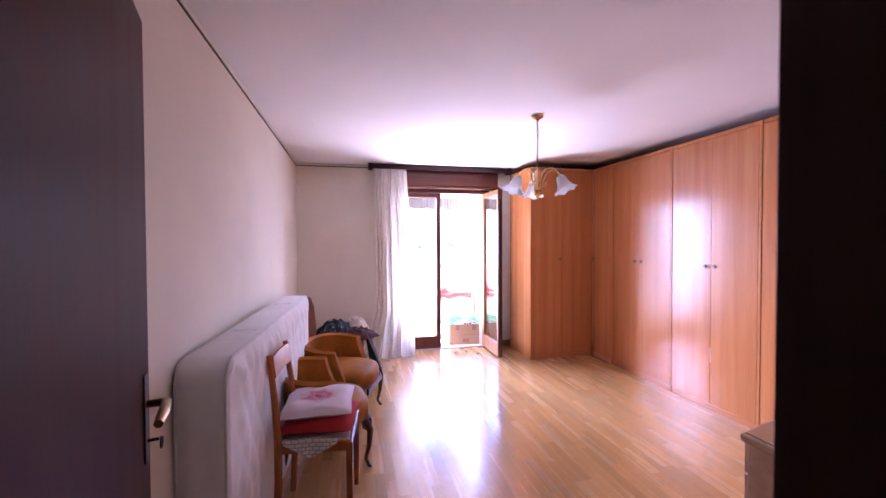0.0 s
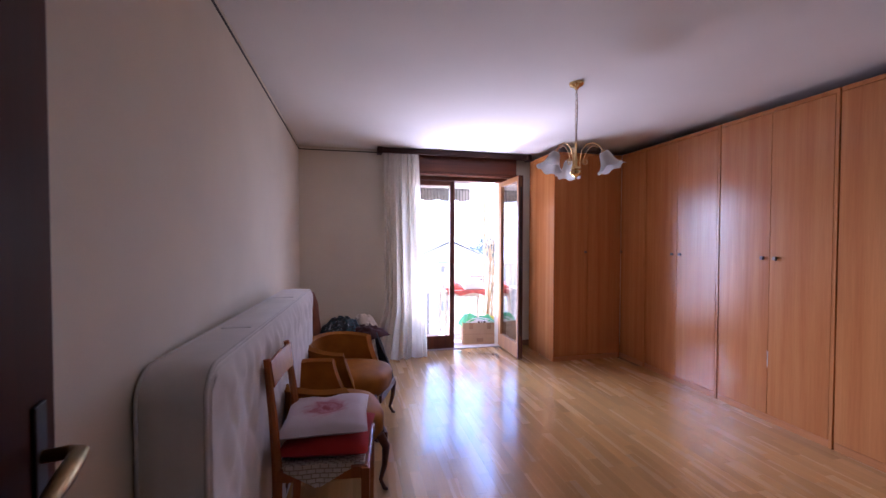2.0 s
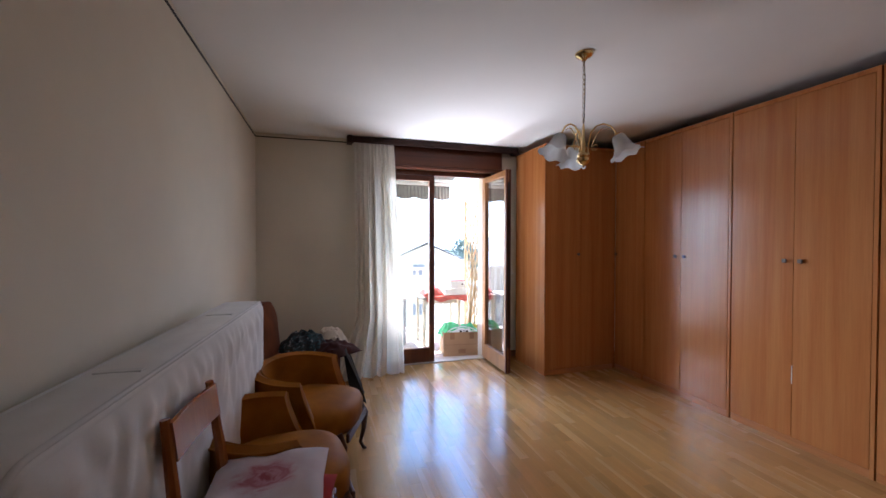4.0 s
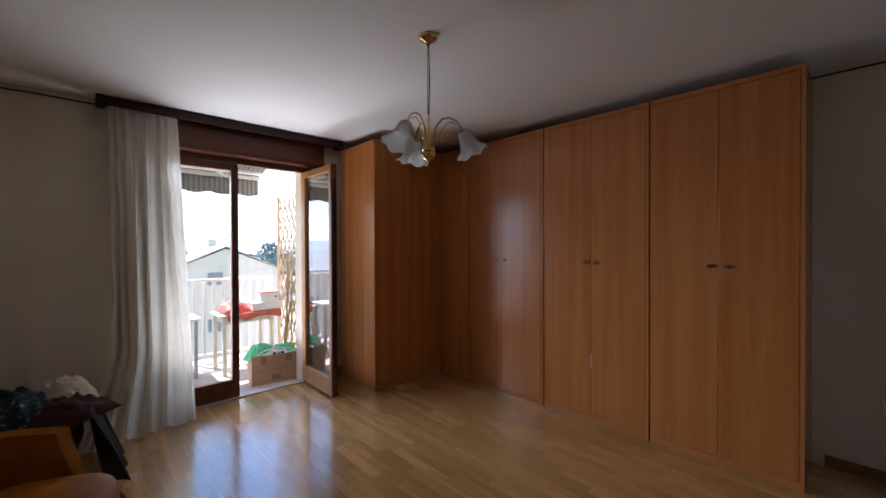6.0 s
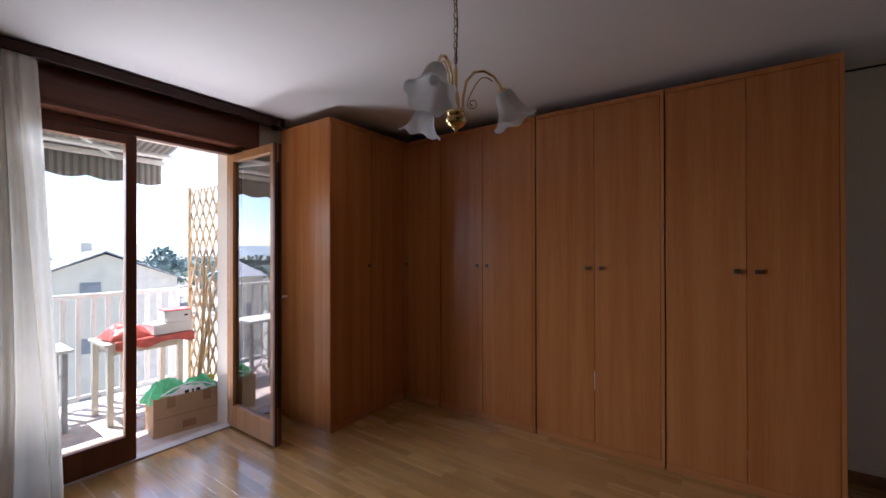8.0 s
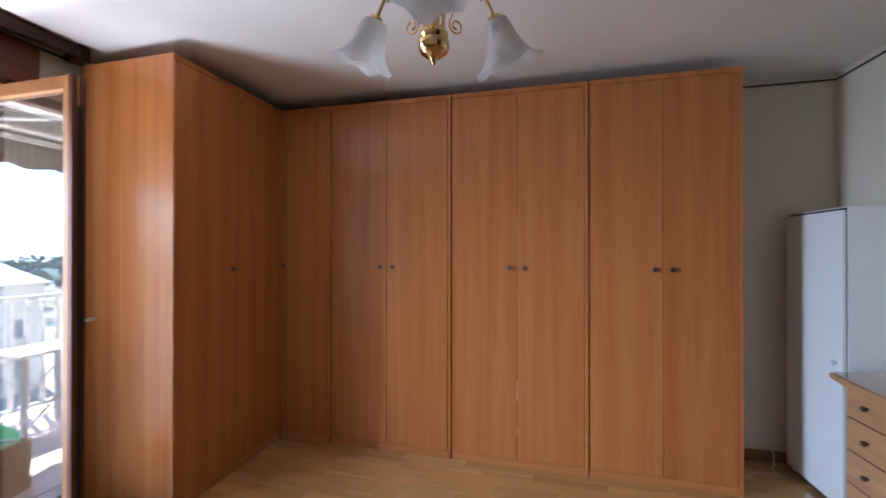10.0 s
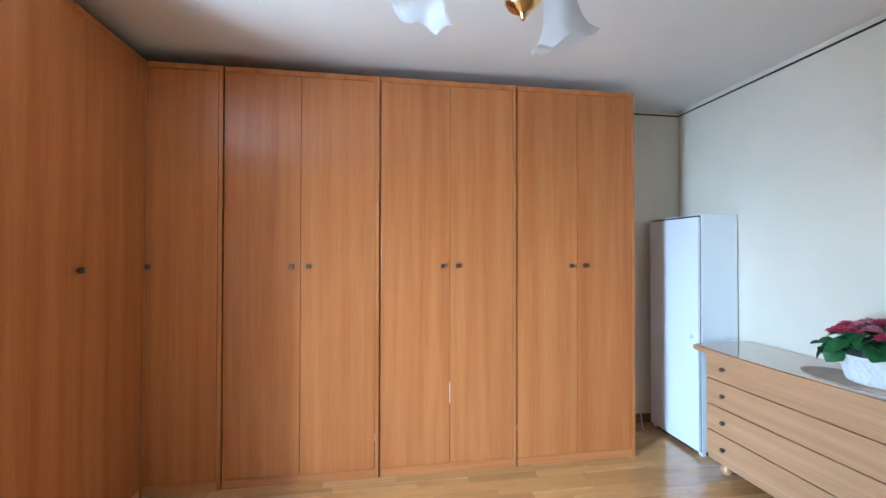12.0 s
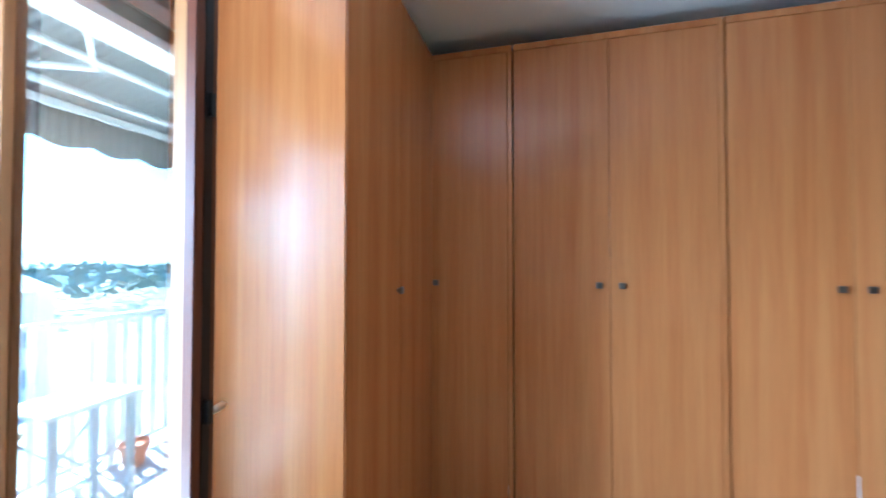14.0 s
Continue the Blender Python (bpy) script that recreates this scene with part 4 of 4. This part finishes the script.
    for sx, sy in ((0.295, -0.225), (0.295, 0.225)):
        pts = [(sx - 0.01, sy, 0.33), (sx + 0.025, sy * 1.07, 0.26), (sx + 0.018, sy * 1.05, 0.15), (sx - 0.004, sy * 1.0, 0.06), (sx + 0.016, sy * 1.07, 0.012), (sx + 0.034, sy * 1.1, 0.008)]
        part("leg", tube(pts, [0.026, 0.024, 0.016, 0.011, 0.012, 0.008], 10), WALNUT, ob, "curved cabriole leg", 60)
    for sx, sy in ((-0.20, -0.18), (-0.20, 0.18)):
        part("leg", tube([(sx, sy, 0.31), (sx - 0.02, sy, 0.15), (sx - 0.05, sy, 0.0)], [0.02, 0.016, 0.012], 10), WALNUT, ob, "splayed back leg", 60)
    return ob


tub_armchair(pose(-0.31, 2.955, 0, 0, 0, 9.5), "mustard velvet tub armchair behind the wooden chair")
tub_armchair(pose(-0.19, 3.665, 0, 0, 0, -20), "mustard velvet tub armchair with curved walnut legs")

# ---- corner armchair with clothes ----
low = thing("low_armchair", "rust brown velvet armchair heaped with clothes", "armchair", pose(-0.26, 4.80, 0, 0, 0, -8))
part("seat", box(-0.30, 0.30, -0.29, 0.29, 0.17, 0.45, 0.05, seg=4), MAROON, low, "", 60)


def back_profile(u, v, x):
    y = -0.28 + 0.56 * u
    top = 0.91 - 0.17 * abs(2 * u - 1) ** 2.6
    z = 0.20 + (top - 0.20) * v
    belly = 0.05 * math.sin(math.pi * u) * math.sin(math.pi * min(1, v * 1.05))
    return (x + (belly if x > -0.33 else -0.02 * math.sin(math.pi * u)) - 0.10 * max(0, z - 0.4), y, z)


own = sheet(lambda u, v: back_profile(u, v, -0.27), 20, 14)
joined(sheet(lambda u, v: back_profile(u, v, -0.40), 20, 14), own)
bmesh.ops.bridge_loops(own, edges=[e for e in own.edges if e.is_boundary])
bmesh.ops.recalc_face_normals(own, faces=own.faces)
part("backrest", own, MAROON, low, "", 75)
for sx in (-0.27, 0.25):
    for sy in (-0.23, 0.23):
        part("leg", tube([(sx, sy, 0.18), (sx, sy, 0.0)], [0.022, 0.014], 10), WALNUT, low, "", 60)
crumple("striped_clothes", 0.36, 0.42, 0.21, STRIPED, pose(-0.25, 4.76, 0.445, 0, 0, 20), "heap of black striped knitted clothes on the armchair", "clothes", 2.0)
crumple("beige_clothes", 0.28, 0.30, 0.20, BEIGECLOTH, pose(-0.03, 4.90, 0.445, 0, 0, -15), "crumpled beige wool on the low armchair", "clothes", 5.0)
crumple("dark_jacket", 0.40, 0.36, 0.12, DARKRED, pose(-0.02, 4.70, 0.445, 0, 0, 40), "dark red jacket thrown over the armchair seat", "jacket", 9.0)


def coat(u, v):
    z = 0.50 - 0.485 * v
    return (0.09 + 0.13 * v + 0.05 * math.sin(u * 14 + v * 2) * (0.3 + v), 4.55 + 0.56 * u + 0.02 * math.sin(v * 5), z + 0.01 * math.sin(u * 20))


tagged(part("black_coat", sheet(coat, 60, 16), BLACKCLOTH, None, "", 180), "black coat hanging from the armchair to the floor", "coat")

# ---- balcony ----
BF = -0.05
bm = box(-3.2, 3.4, NORTH + 0.031, 7.35, -0.35, BF - 0.006)
balcony = setting("balcony_slab", bm, PLASTER, "balcony floor of pinkish tiles in the sun", "balcony")
bm = box(-3.4, WEST - 0.2, NORTH + 0.05, NORTH + 0.3, -9, 6)
box(EAST + 0.2, 5.0, NORTH + 0.05, NORTH + 0.3, -9, 6, bm=bm)
box(WEST - 0.2, EAST + 0.2, NORTH + 0.301, NORTH + 0.32, TOP + 0.2, 6, bm=bm)
setting("wall_outer", bm, PLASTER, "plastered outer wall of the building", "wall")
tile = box(0, 0.295, 0, 0.295, BF - 0.006, BF, 0.003, seg=1)
tile_ob = part("tile", tile, TILE, balcony)
for i in range(20):
    for j in range(6):
        if i or j:
            o = new("tile", tile_ob.data)
            o.parent = balcony
        else:
            o = tile_ob
        o.location = (-3.0 + i * 0.3, NORTH + 0.075 + j * 0.3, 0)

rail = thing("balcony_railing", "white metal balcony railing with upright bars", "railing", pose(0, 7.22, BF))
part("top_rail", box(-3.2, 2.1, -0.03, 0.03, 1.05, 1.09, 0.006), WHITEMETAL, rail)
part("bottom_rail", box(-3.2, 2.1, -0.015, 0.015, 0.09, 0.12, 0.003), WHITEMETAL, rail)
bar = part("bar", box(-0.02, 0.02, -0.008, 0.008, 0.12, 1.05, 0.002, seg=1), WHITEMETAL, rail)
bar.location = (-3.15, 0, 0)
for k in range(1, 48):
    o = new("bar", bar.data)
    o.parent = rail
    o.location = (-3.15 + k * 0.11, 0, 0)
for x in (-3.17, -1.4, 0.35, 2.08):
    part("post", box(x - 0.02, x + 0.02, -0.02, 0.02, 0, 1.05, 0.003), WHITEMETAL, rail)

trellis = thing("trellis", "pale wooden diamond trellis closing the balcony's side", "trellis", pose(2.02, NORTH + 0.34, BF))
TW, TH = 0.86, 2.13
for s in (1, -1):
    for k in range(-16, 14):
        c = k * 0.135
        z0, z1 = 0.05, TH
        # a lath at about 60 degrees, clipped to the panel
        slope = 1.9
        y0 = c if s > 0 else TW - c
        y1 = y0 + s * (z1 - z0) / slope
        lo, hi = (y0, y1) if s > 0 else (y1, y0)
        a, b = max(lo, 0.0), min(hi, TW)
        if b - a < 0.06:
            continue
        za = z0 + (a - y0) * s * slope
        zb = z0 + (b - y0) * s * slope
        L = math.hypot(b - a, zb - za)
        own = box(-0.004, 0.004, -L / 2, L / 2, -0.014, 0.014)
        moved(own, Matrix.Translation((0.005 * s, (a + b) / 2, (za + zb) / 2)) @ Matrix.Rotation(math.atan2(zb - za, b - a), 4, "X"))
        part("lath", own, TRELLIS, trellis)
for y in (0.0, TW):
    part("upright", box(-0.012, 0.012, y - 0.015, y + 0.015, 0, TH + 0.03), TRELLIS, trellis)

table = thing("balcony_table", "cream painted small table on the balcony", "table", pose(1.585, 6.70, BF))
part("tabletop", box(-0.335, 0.335, -0.23, 0.23, 0.68, 0.705, 0.004), TABLECREAM, table)
part("apron", box(-0.275, 0.225, -0.20, 0.20, 0.60, 0.679, 0.0), TABLECREAM, table)
for x in (-0.29, 0.24):
    for y in (-0.205, 0.205):
        part("leg", box(x - 0.022, x + 0.022, y - 0.022, y + 0.022, 0, 0.679, 0.003), TABLECREAM, table)


def red_sheet(u, v):
    # lies on the table and falls over its front edge
    x = 1.32 + 0.62 * u
    out, fall = 6.85 - 0.392 * min(1.0, v / 0.75), max(0.0, v - 0.75) / 0.25
    wave = 0.5 + 0.5 * math.sin(u * 17 + 2 * math.sin(u * 5))
    return (x, out - 0.012 * fall * wave, BF + 0.711 + 0.006 * wave * (1 - fall) - fall * (0.045 + 0.035 * wave))


tagged(part("red_cloth", sheet(red_sheet, 60, 16, 0.003), REDBAG, None, "", 180), "red plastic sheet hanging over the balcony table's edge", "cloth")
crumple("red_bag", 0.30, 0.30, 0.13, REDBAG, pose(1.44, 6.64, BF + 0.722, 0, 0, 8), "crumpled red plastic bag on the balcony table", "bag", 3.0)
for (x, y, z, w, d, h, rz), lab in (((1.77, 6.60, 0.0, 0.34, 0.22, 0.085, 4), "flat white carton box on the balcony table"), ((1.825, 6.61, 0.098, 0.22, 0.2, 0.105, -6), "small white carton with a red lid edge")):
    c = thing("carton", lab, "carton", pose(x, y, BF + 0.722 + z, 0, 0, rz))
    part("body", box(-w / 2, w / 2, -d / 2, d / 2, 0, h, 0.003), CARTON, c)
    part("lid", box(-w / 2 - 0.003, w / 2 + 0.003, -d / 2 - 0.003, d / 2 + 0.003, h, h + 0.012, 0.002), CARTON if h < 0.1 else REDBAG, c)
    if h > 0.1:
        # no real opening: the hole's inner shade is a black patch
        part("grip_hole", box(0.055, 0.085, -d / 2 - 0.0015, -d / 2, 0.05, 0.066), BLACK, c, "black patch for the shade in the grip hole")

carton = thing("cardboard_box", "open brown cardboard box filled with plastic bags", "box", pose(1.68, 6.03, BF, 0, 0, -8))
W, D, H = 0.50, 0.30, 0.31
for x0, x1, y0, y1 in ((-W / 2, W / 2, -D / 2, -D / 2 + 0.006), (-W / 2, W / 2, D / 2 - 0.006, D / 2), (-W / 2, -W / 2 + 0.006, -D / 2 + 0.006, D / 2 - 0.006), (W / 2 - 0.006, W / 2, -D / 2 + 0.006, D / 2 - 0.006)):
    part("side", box(x0, x1, y0, y1, 0, H), CARD, carton)
part("bottom", box(-W / 2 + 0.006, W / 2 - 0.006, -D / 2 + 0.006, D / 2 - 0.006, 0, 0.006), CARD, carton)
for x in (-0.13, 0.13):
    part("tape", box(x - 0.03, x + 0.03, -D / 2 - 0.002, -D / 2, H - 0.09, H), TAPE, carton, "brown tape patch")
part("tape", box(-0.05, 0.05, -D / 2 - 0.002, -D / 2, 0.03, 0.09), TAPE, carton, "brown tape patch")
part("seam", box(-W / 2 + 0.01, W / 2 - 0.01, -D / 2 - 0.0015, -D / 2, 0.145, 0.152), TAPE, carton, "dark cut line")
crumple("green_bag", 0.30, 0.24, 0.17, GREENBAG, pose(1.56, 6.06, BF + 0.25, 0, 0, 10), "crumpled green plastic bag in the cardboard box", "bag", 1.0)
crumple("green_bag", 0.26, 0.22, 0.15, GREENBAG, pose(1.79, 6.01, BF + 0.25, 0, 0, -20), "green plastic bag beside the coat hanger", "bag", 6.0)
bag = crumple("white_bag", 0.36, 0.12, 0.11, CARTON, pose(1.70, 5.95, BF + 0.245, 0, 0, -8), "white printed plastic bag at the front of the box", "bag", 8.0)
for k, (x, w) in enumerate(((-0.045, 0.03), (0.0, 0.012), (0.04, 0.03))):
    part("print_bar", box(x - w / 2, x + w / 2, -0.052, -0.049, 0.045, 0.085), BLACK, bag, "dark unreadable print")
packet = tagged(part("packet", box(-0.05, 0.05, -0.02, 0.02, 0.0, 0.13, 0.004), YELLOW, None), "yellow packet standing between the plastic bags", "packet")
packet.matrix_world = pose(1.84, 5.985, BF + 0.26, -12, 10, -8)
hanger = thing("coat_hanger", "white plastic coat hanger lying on the bags", "coat hanger", pose(1.67, 5.915, BF + 0.325, 8, 0, -8))
part("shoulders", tube([(-0.2, 0, -0.01), (-0.12, 0, 0.035), (0, 0, 0.06), (0.12, 0, 0.035), (0.2, 0, -0.01), (0, 0, -0.012), (-0.2, 0, -0.01)], 0.007, 8), WHITE, hanger, "", 60)

for k, (x, y, lean, h) in enumerate(((1.90, 6.35, -0.12, 1.25), (1.92, 6.30, 0.03, 1.45), (1.95, 6.22, 0.06, 1.15), (1.93, 6.42, -0.2, 1.0))):
    pts = [(x, y, BF), (x + 0.03, y + lean * 0.5, BF + h * 0.5), (x + 0.055, y + lean, BF + h)]
    tagged(part("garden_cane", tube(pts, 0.011, 8), BAMBOO, None, "", 60), "thin wooden cane leaning on the trellis", "cane", "canes by the trellis")

stool = thing("side_table", "small white side table with grey steel legs", "side table", pose(0.84, 6.80, BF))
part("tabletop", box(-0.25, 0.25, -0.2, 0.2, 0.66, 0.69, 0.006), WHITEMETAL, stool)
for x in (-0.2, 0.2):
    for y in (-0.15, 0.15):
        part("leg", box(x - 0.018, x + 0.018, y - 0.018, y + 0.018, 0, 0.66, 0.003), GREYSTEEL, stool)
for y in (-0.15, 0.15):
    for s in (-1, 1):
        part("brace", tube([(-0.2 * s, y, 0.08), (0.2 * s, y, 0.5)], 0.007, 6), GREYSTEEL, stool, "crossed grey brace", 60)
fp = thing("flower_pot", "terracotta flower pot standing on the balcony", "flower pot", pose(0.30, 7.06, BF) @ Matrix.Diagonal((0.8, 0.8, 0.8, 1)))
part("pot", lathe([(0.002, 0.0), (0.075, 0.0), (0.105, 0.17), (0.118, 0.17), (0.12, 0.205), (0.108, 0.205), (0.098, 0.17), (0.002, 0.165)], 24), TERRACOTTA, fp, smooth=40)

# awning with its arms, bar and scalloped edge
awning = thing("awning", "half-rolled grey striped awning with scalloped edge", "awning", pose(0, 0, 0))


def canvas(u, v):
    return (-2.9 + 4.75 * u, NORTH + 0.36 + 1.08 * v, 2.66 - 0.27 * v - 0.02 * math.sin(v * math.pi))


part("canvas", sheet(canvas, 30, 8, 0.002), AWNING, awning, smooth=180)
part("roller", tube([(-2.9, NORTH + 0.37, 2.67), (1.86, NORTH + 0.37, 2.67)], 0.05, 14), WHITEMETAL, awning, "white roller tube", 60)
part("front_bar", box(-2.92, 1.87, NORTH + 1.41, NORTH + 1.46, 2.34, 2.39, 0.006), WHITEMETAL, awning, "white front bar")


def valance(u, v):
    return (-2.9 + 4.75 * u, NORTH + 1.435 + 0.012 * math.sin(u * 90), 2.34 - v * (0.19 + 0.03 * abs(math.sin(u * math.pi * 16))))


part("valance", sheet(valance, 200, 4, 0.002), AWNING, awning, "scalloped valance", 180)
for y, z in ((0.86, 2.46), (1.16, 2.38)):
    part("cross_tube", tube([(-2.88, NORTH + y, z), (1.84, NORTH + y, z)], 0.022, 8), WHITEMETAL, awning, "white tube under the canvas", 60)
for x in (-2.4, 1.45):
    part("arm", tube([(x, NORTH + 0.33, 2.54), (x - 0.45, NORTH + 0.9, 2.44), (x, NORTH + 1.42, 2.36)], 0.018, 8), WHITEMETAL, awning, "white folding arm", 60)

# ---- distance ----
bm = bmesh.new()
bmesh.ops.create_grid(bm, x_segments=8, y_segments=8, size=2500)
moved(bm, Matrix.Translation((0, 0, -9.5)))
setting("ground", bm, EARTH, "dry ground far below reaching the horizon", "ground")


def house(x, y, w, d, eaves, ridge, label, rz=0):
    """Ridge along local x; gable walls at both ends, shuttered windows on the long side and in the near gable."""
    ob = thing("house", label, "house", pose(x, y, -9.5, 0, 0, rz), "neighbouring houses")
    bm = bmesh.new()
    ends = [[bm.verts.new((sx * w / 2, py, pz)) for py, pz in ((-d / 2, 0), (d / 2, 0), (d / 2, eaves), (0, ridge - 0.12), (-d / 2, eaves))] for sx in (-1, 1)]
    bm.faces.new(ends[0]), bm.faces.new(ends[1])
    for k in range(5):
        bm.faces.new((ends[0][k], ends[0][(k + 1) % 5], ends[1][(k + 1) % 5], ends[1][k]))
    part("wall", bm, PLASTER, ob)
    o = 0.25
    drop = o * (ridge - eaves) / (d / 2)
    for sy in (-1, 1):
        bm = bmesh.new()
        low = [(-w / 2 - o, sy * (d / 2 + o), eaves - drop), (w / 2 + o, sy * (d / 2 + o), eaves - drop), (w / 2 + o, 0, ridge), (-w / 2 - o, 0, ridge)]
        a = [bm.verts.new(p) for p in low]
        b = [bm.verts.new((px, py, pz + 0.08)) for px, py, pz in low]
        bm.faces.new(a), bm.faces.new(b)
        for k in range(4):
            bm.faces.new((a[k], a[(k + 1) % 4], b[(k + 1) % 4], b[k]))
        roof = part("roof", bm, ROOF, ob, "grey tiled roof slope")
        part("gutter", tube([(-w / 2 - o, sy * (d / 2 + o + 0.06), eaves - drop + 0.04), (w / 2 + o, sy * (d / 2 + o + 0.06), eaves - drop + 0.04)], 0.06, 6), WHITEMETAL, roof, "pale gutter", 60)
    part("chimney", box(w * 0.2 - 0.3, w * 0.2 + 0.3, -0.3, 0.3, ridge - 0.5, ridge + 0.7, 0.02), PLASTER, ob, "plastered chimney")
    n = int(w // 3.2)
    for k in range(n):
        for z in (1.2, 4.2, 7.6):
            if z + 1.6 < eaves:
                xx = -w / 2 + (k + 0.5) * w / n
                part("window", box(xx - 0.5, xx + 0.5, -d / 2 - 0.03, -d / 2 + 0.02, z, z + 1.4), SHUTTER, ob, "closed grey window shutter")
    for z in (2.0, 5.2, 8.35):
        part("window", box(-w / 2 - 0.03, -w / 2 + 0.02, 0.2, 1.1, z, z + 0.85), SHUTTER, ob, "closed grey window shutter")


house(8.6, 38, 14, 7.0, 9.3, 10.9, "pale gabled house with grey tiled roof", 82)
house(2.6, 54, 9, 9, 8.6, 10.3, "lower pale house with grey tiled roof", 12)
house(31, 38, 18, 12, 8.2, 10.3, "pale house further along with tiled roof", 15)
house(-9, 46, 20, 12, 8.4, 10.4, "pale house among trees with tiled roof", -10)


def woods(count, seed):
    """Far trees that nobody could count: many small tilted leaf clumps over rolling crowns."""
    r = random.Random(seed)
    points, polys = [], []
    for k in range(count):
        x, y = r.uniform(-150, 170), r.uniform(75, 170)
        top = -9.5 + 7.2 + 2.6 * noise.noise(Vector((x * 0.08, y * 0.08, 1.0))) + 0.9 * noise.noise(Vector((x * 0.4, y * 0.4, 5.0)))
        c = Vector((x, y, top - abs(r.gauss(0, 0.9))))
        a, b = Vector((r.uniform(-1, 1), r.uniform(-1, 1), r.uniform(-1, 1))).normalized(), Vector((r.uniform(-1, 1), r.uniform(-1, 1), r.uniform(-1, 1))).normalized()
        size = r.uniform(0.8, 1.7)
        m = len(points)
        points += [tuple(c + a * size), tuple(c + b * size * 0.7), tuple(c - a * size * 0.8), tuple(c - b * size * 0.9)]
        polys.append((m, m + 1, m + 2, m + 3))
    me = bpy.data.meshes.new("far_woods")
    me.from_pydata(points, [], polys)
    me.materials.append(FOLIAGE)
    tagged(new("far_woods", me), "haze-tinted green woods behind the far houses", "woods", kind="stuff")


woods(14000, 21)


def far_tree(x, y, h, seed):
    ob = thing("tree", "haze-tinted green tree among the far houses", "tree", pose(x, y, -9.5), "far trees")
    part("trunk", tube([(0, 0, 0), (0.1, 0, h * 0.3), (0, 0.1, h * 0.7)], [0.25, 0.18, 0.08], 8), WALNUT, ob, "", 60)
    r = random.Random(seed)
    bm = bmesh.new()
    for k in range(420):
        a, e = r.uniform(0, 2 * math.pi), r.uniform(-1, 1)
        q = h * 0.32 * r.uniform(0.45, 1.0) * (1 - 0.3 * e)
        p = Vector((q * math.cos(a) * math.sqrt(1 - e * e * 0.8), q * math.sin(a) * math.sqrt(1 - e * e * 0.8), h * (0.66 + 0.33 * e)))
        leaf_mesh(r.uniform(0.5, 0.9), Matrix.Translation(p) @ Euler((r.uniform(-3, 3), r.uniform(-3, 3), r.uniform(-3, 3))).to_matrix().to_4x4(), bm)
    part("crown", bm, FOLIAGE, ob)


for k, (x, y, h) in enumerate(((-10, 90, 11.6), (12, 92, 10.9), (34, 96, 11.6), (-26, 95, 12.0))):
    far_tree(x, y, h, k)


def hills(u, v):
    a = radians(-80 + 160 * u)
    r = 900 + 500 * v
    return (r * math.sin(a), r * math.cos(a), -9.5 + v * (28 + 14 * noise.noise(Vector((u * 6, 0, 3))) + 5 * noise.noise(Vector((u * 25, 0, 3)))))


setting("backdrop_hills", sheet(hills, 120, 4), HILL, "low haze-tinted hills on the horizon", "hills", 180)

# ---- parquet: strips along y, the middle of the room as single pieces, the rest joined ----
rng = random.Random(11)
verts, faces = [], []
shared = {}
count = 0


def strip_mesh(w, length):
    key = round(length, 2)
    if key not in shared:
        bm = box(-w / 2, w / 2, -key / 2, key / 2, -0.004, 0.0)
        bmesh.ops.bevel(bm, geom=[e for e in bm.edges if e.verts[0].co.z > -0.001 and e.verts[1].co.z > -0.001], offset=0.00015, segments=1, affect="EDGES")
        me = bpy.data.meshes.new("parquet_strip")
        bm.to_mesh(me)
        bm.free()
        me.materials.append(STRIP)
        shared[key] = me
    return shared[key], key


SW = 0.0695
col = 0
x = WEST
while x < EAST - 0.02:
    w = min(SW, EAST - x)
    y = (SOUTH if x >= JOG else -1.6) - rng.uniform(0.02, 0.4)
    start = SOUTH if x >= JOG else -1.6
    while y < NORTH + 0.02:
        length = rng.choice((0.32, 0.38, 0.44, 0.50))
        y0, y1 = max(y, start), min(y + length, NORTH + 0.0)
        y += length
        if y1 - y0 < 0.03:
            continue
        lift = rng.uniform(-0.0001, 0.0001)
        whole = y1 - y0 > length - 0.002 and w > SW - 0.001
        if whole and -0.1 < x < 2.05 and 2.35 < y0 and y1 < 5.35 and count < 300:
            me, key = strip_mesh(SW - 0.0002, length)
            o = new("parquet_strip", me)
            o.location, o.parent = (x + w / 2, (y0 + y1) / 2, lift), floor
            o.scale = (1, (length - 0.0003) / key, 1)
            count += 1
            continue
        b = len(verts)
        g, t = 0.0001, 0.0002
        verts += [(x + g, y0 + g, -0.004), (x + w - g, y0 + g, -0.004), (x + w - g, y1 - g, -0.004), (x + g, y1 - g, -0.004),
                  (x + g, y0 + g, lift - t), (x + w - g, y0 + g, lift - t), (x + w - g, y1 - g, lift - t), (x + g, y1 - g, lift - t),
                  (x + g + t, y0 + g + t, lift), (x + w - g - t, y0 + g + t, lift), (x + w - g - t, y1 - g - t, lift), (x + g + t, y1 - g - t, lift)]
        for k in (0, 4):
            for i in range(4):
                faces.append((b + k + i, b + k + (i + 1) % 4, b + k + 4 + (i + 1) % 4, b + k + 4 + i))
        faces.append((b + 8, b + 9, b + 10, b + 11))
    x += SW
me = bpy.data.meshes.new("parquet_field")
me.from_pydata(verts, [], faces)
me.materials.append(STRIPS)
field = new("parquet_field", me)
field.parent = floor
tagged(field, "beech parquet strips along the edges", kind="stuff")
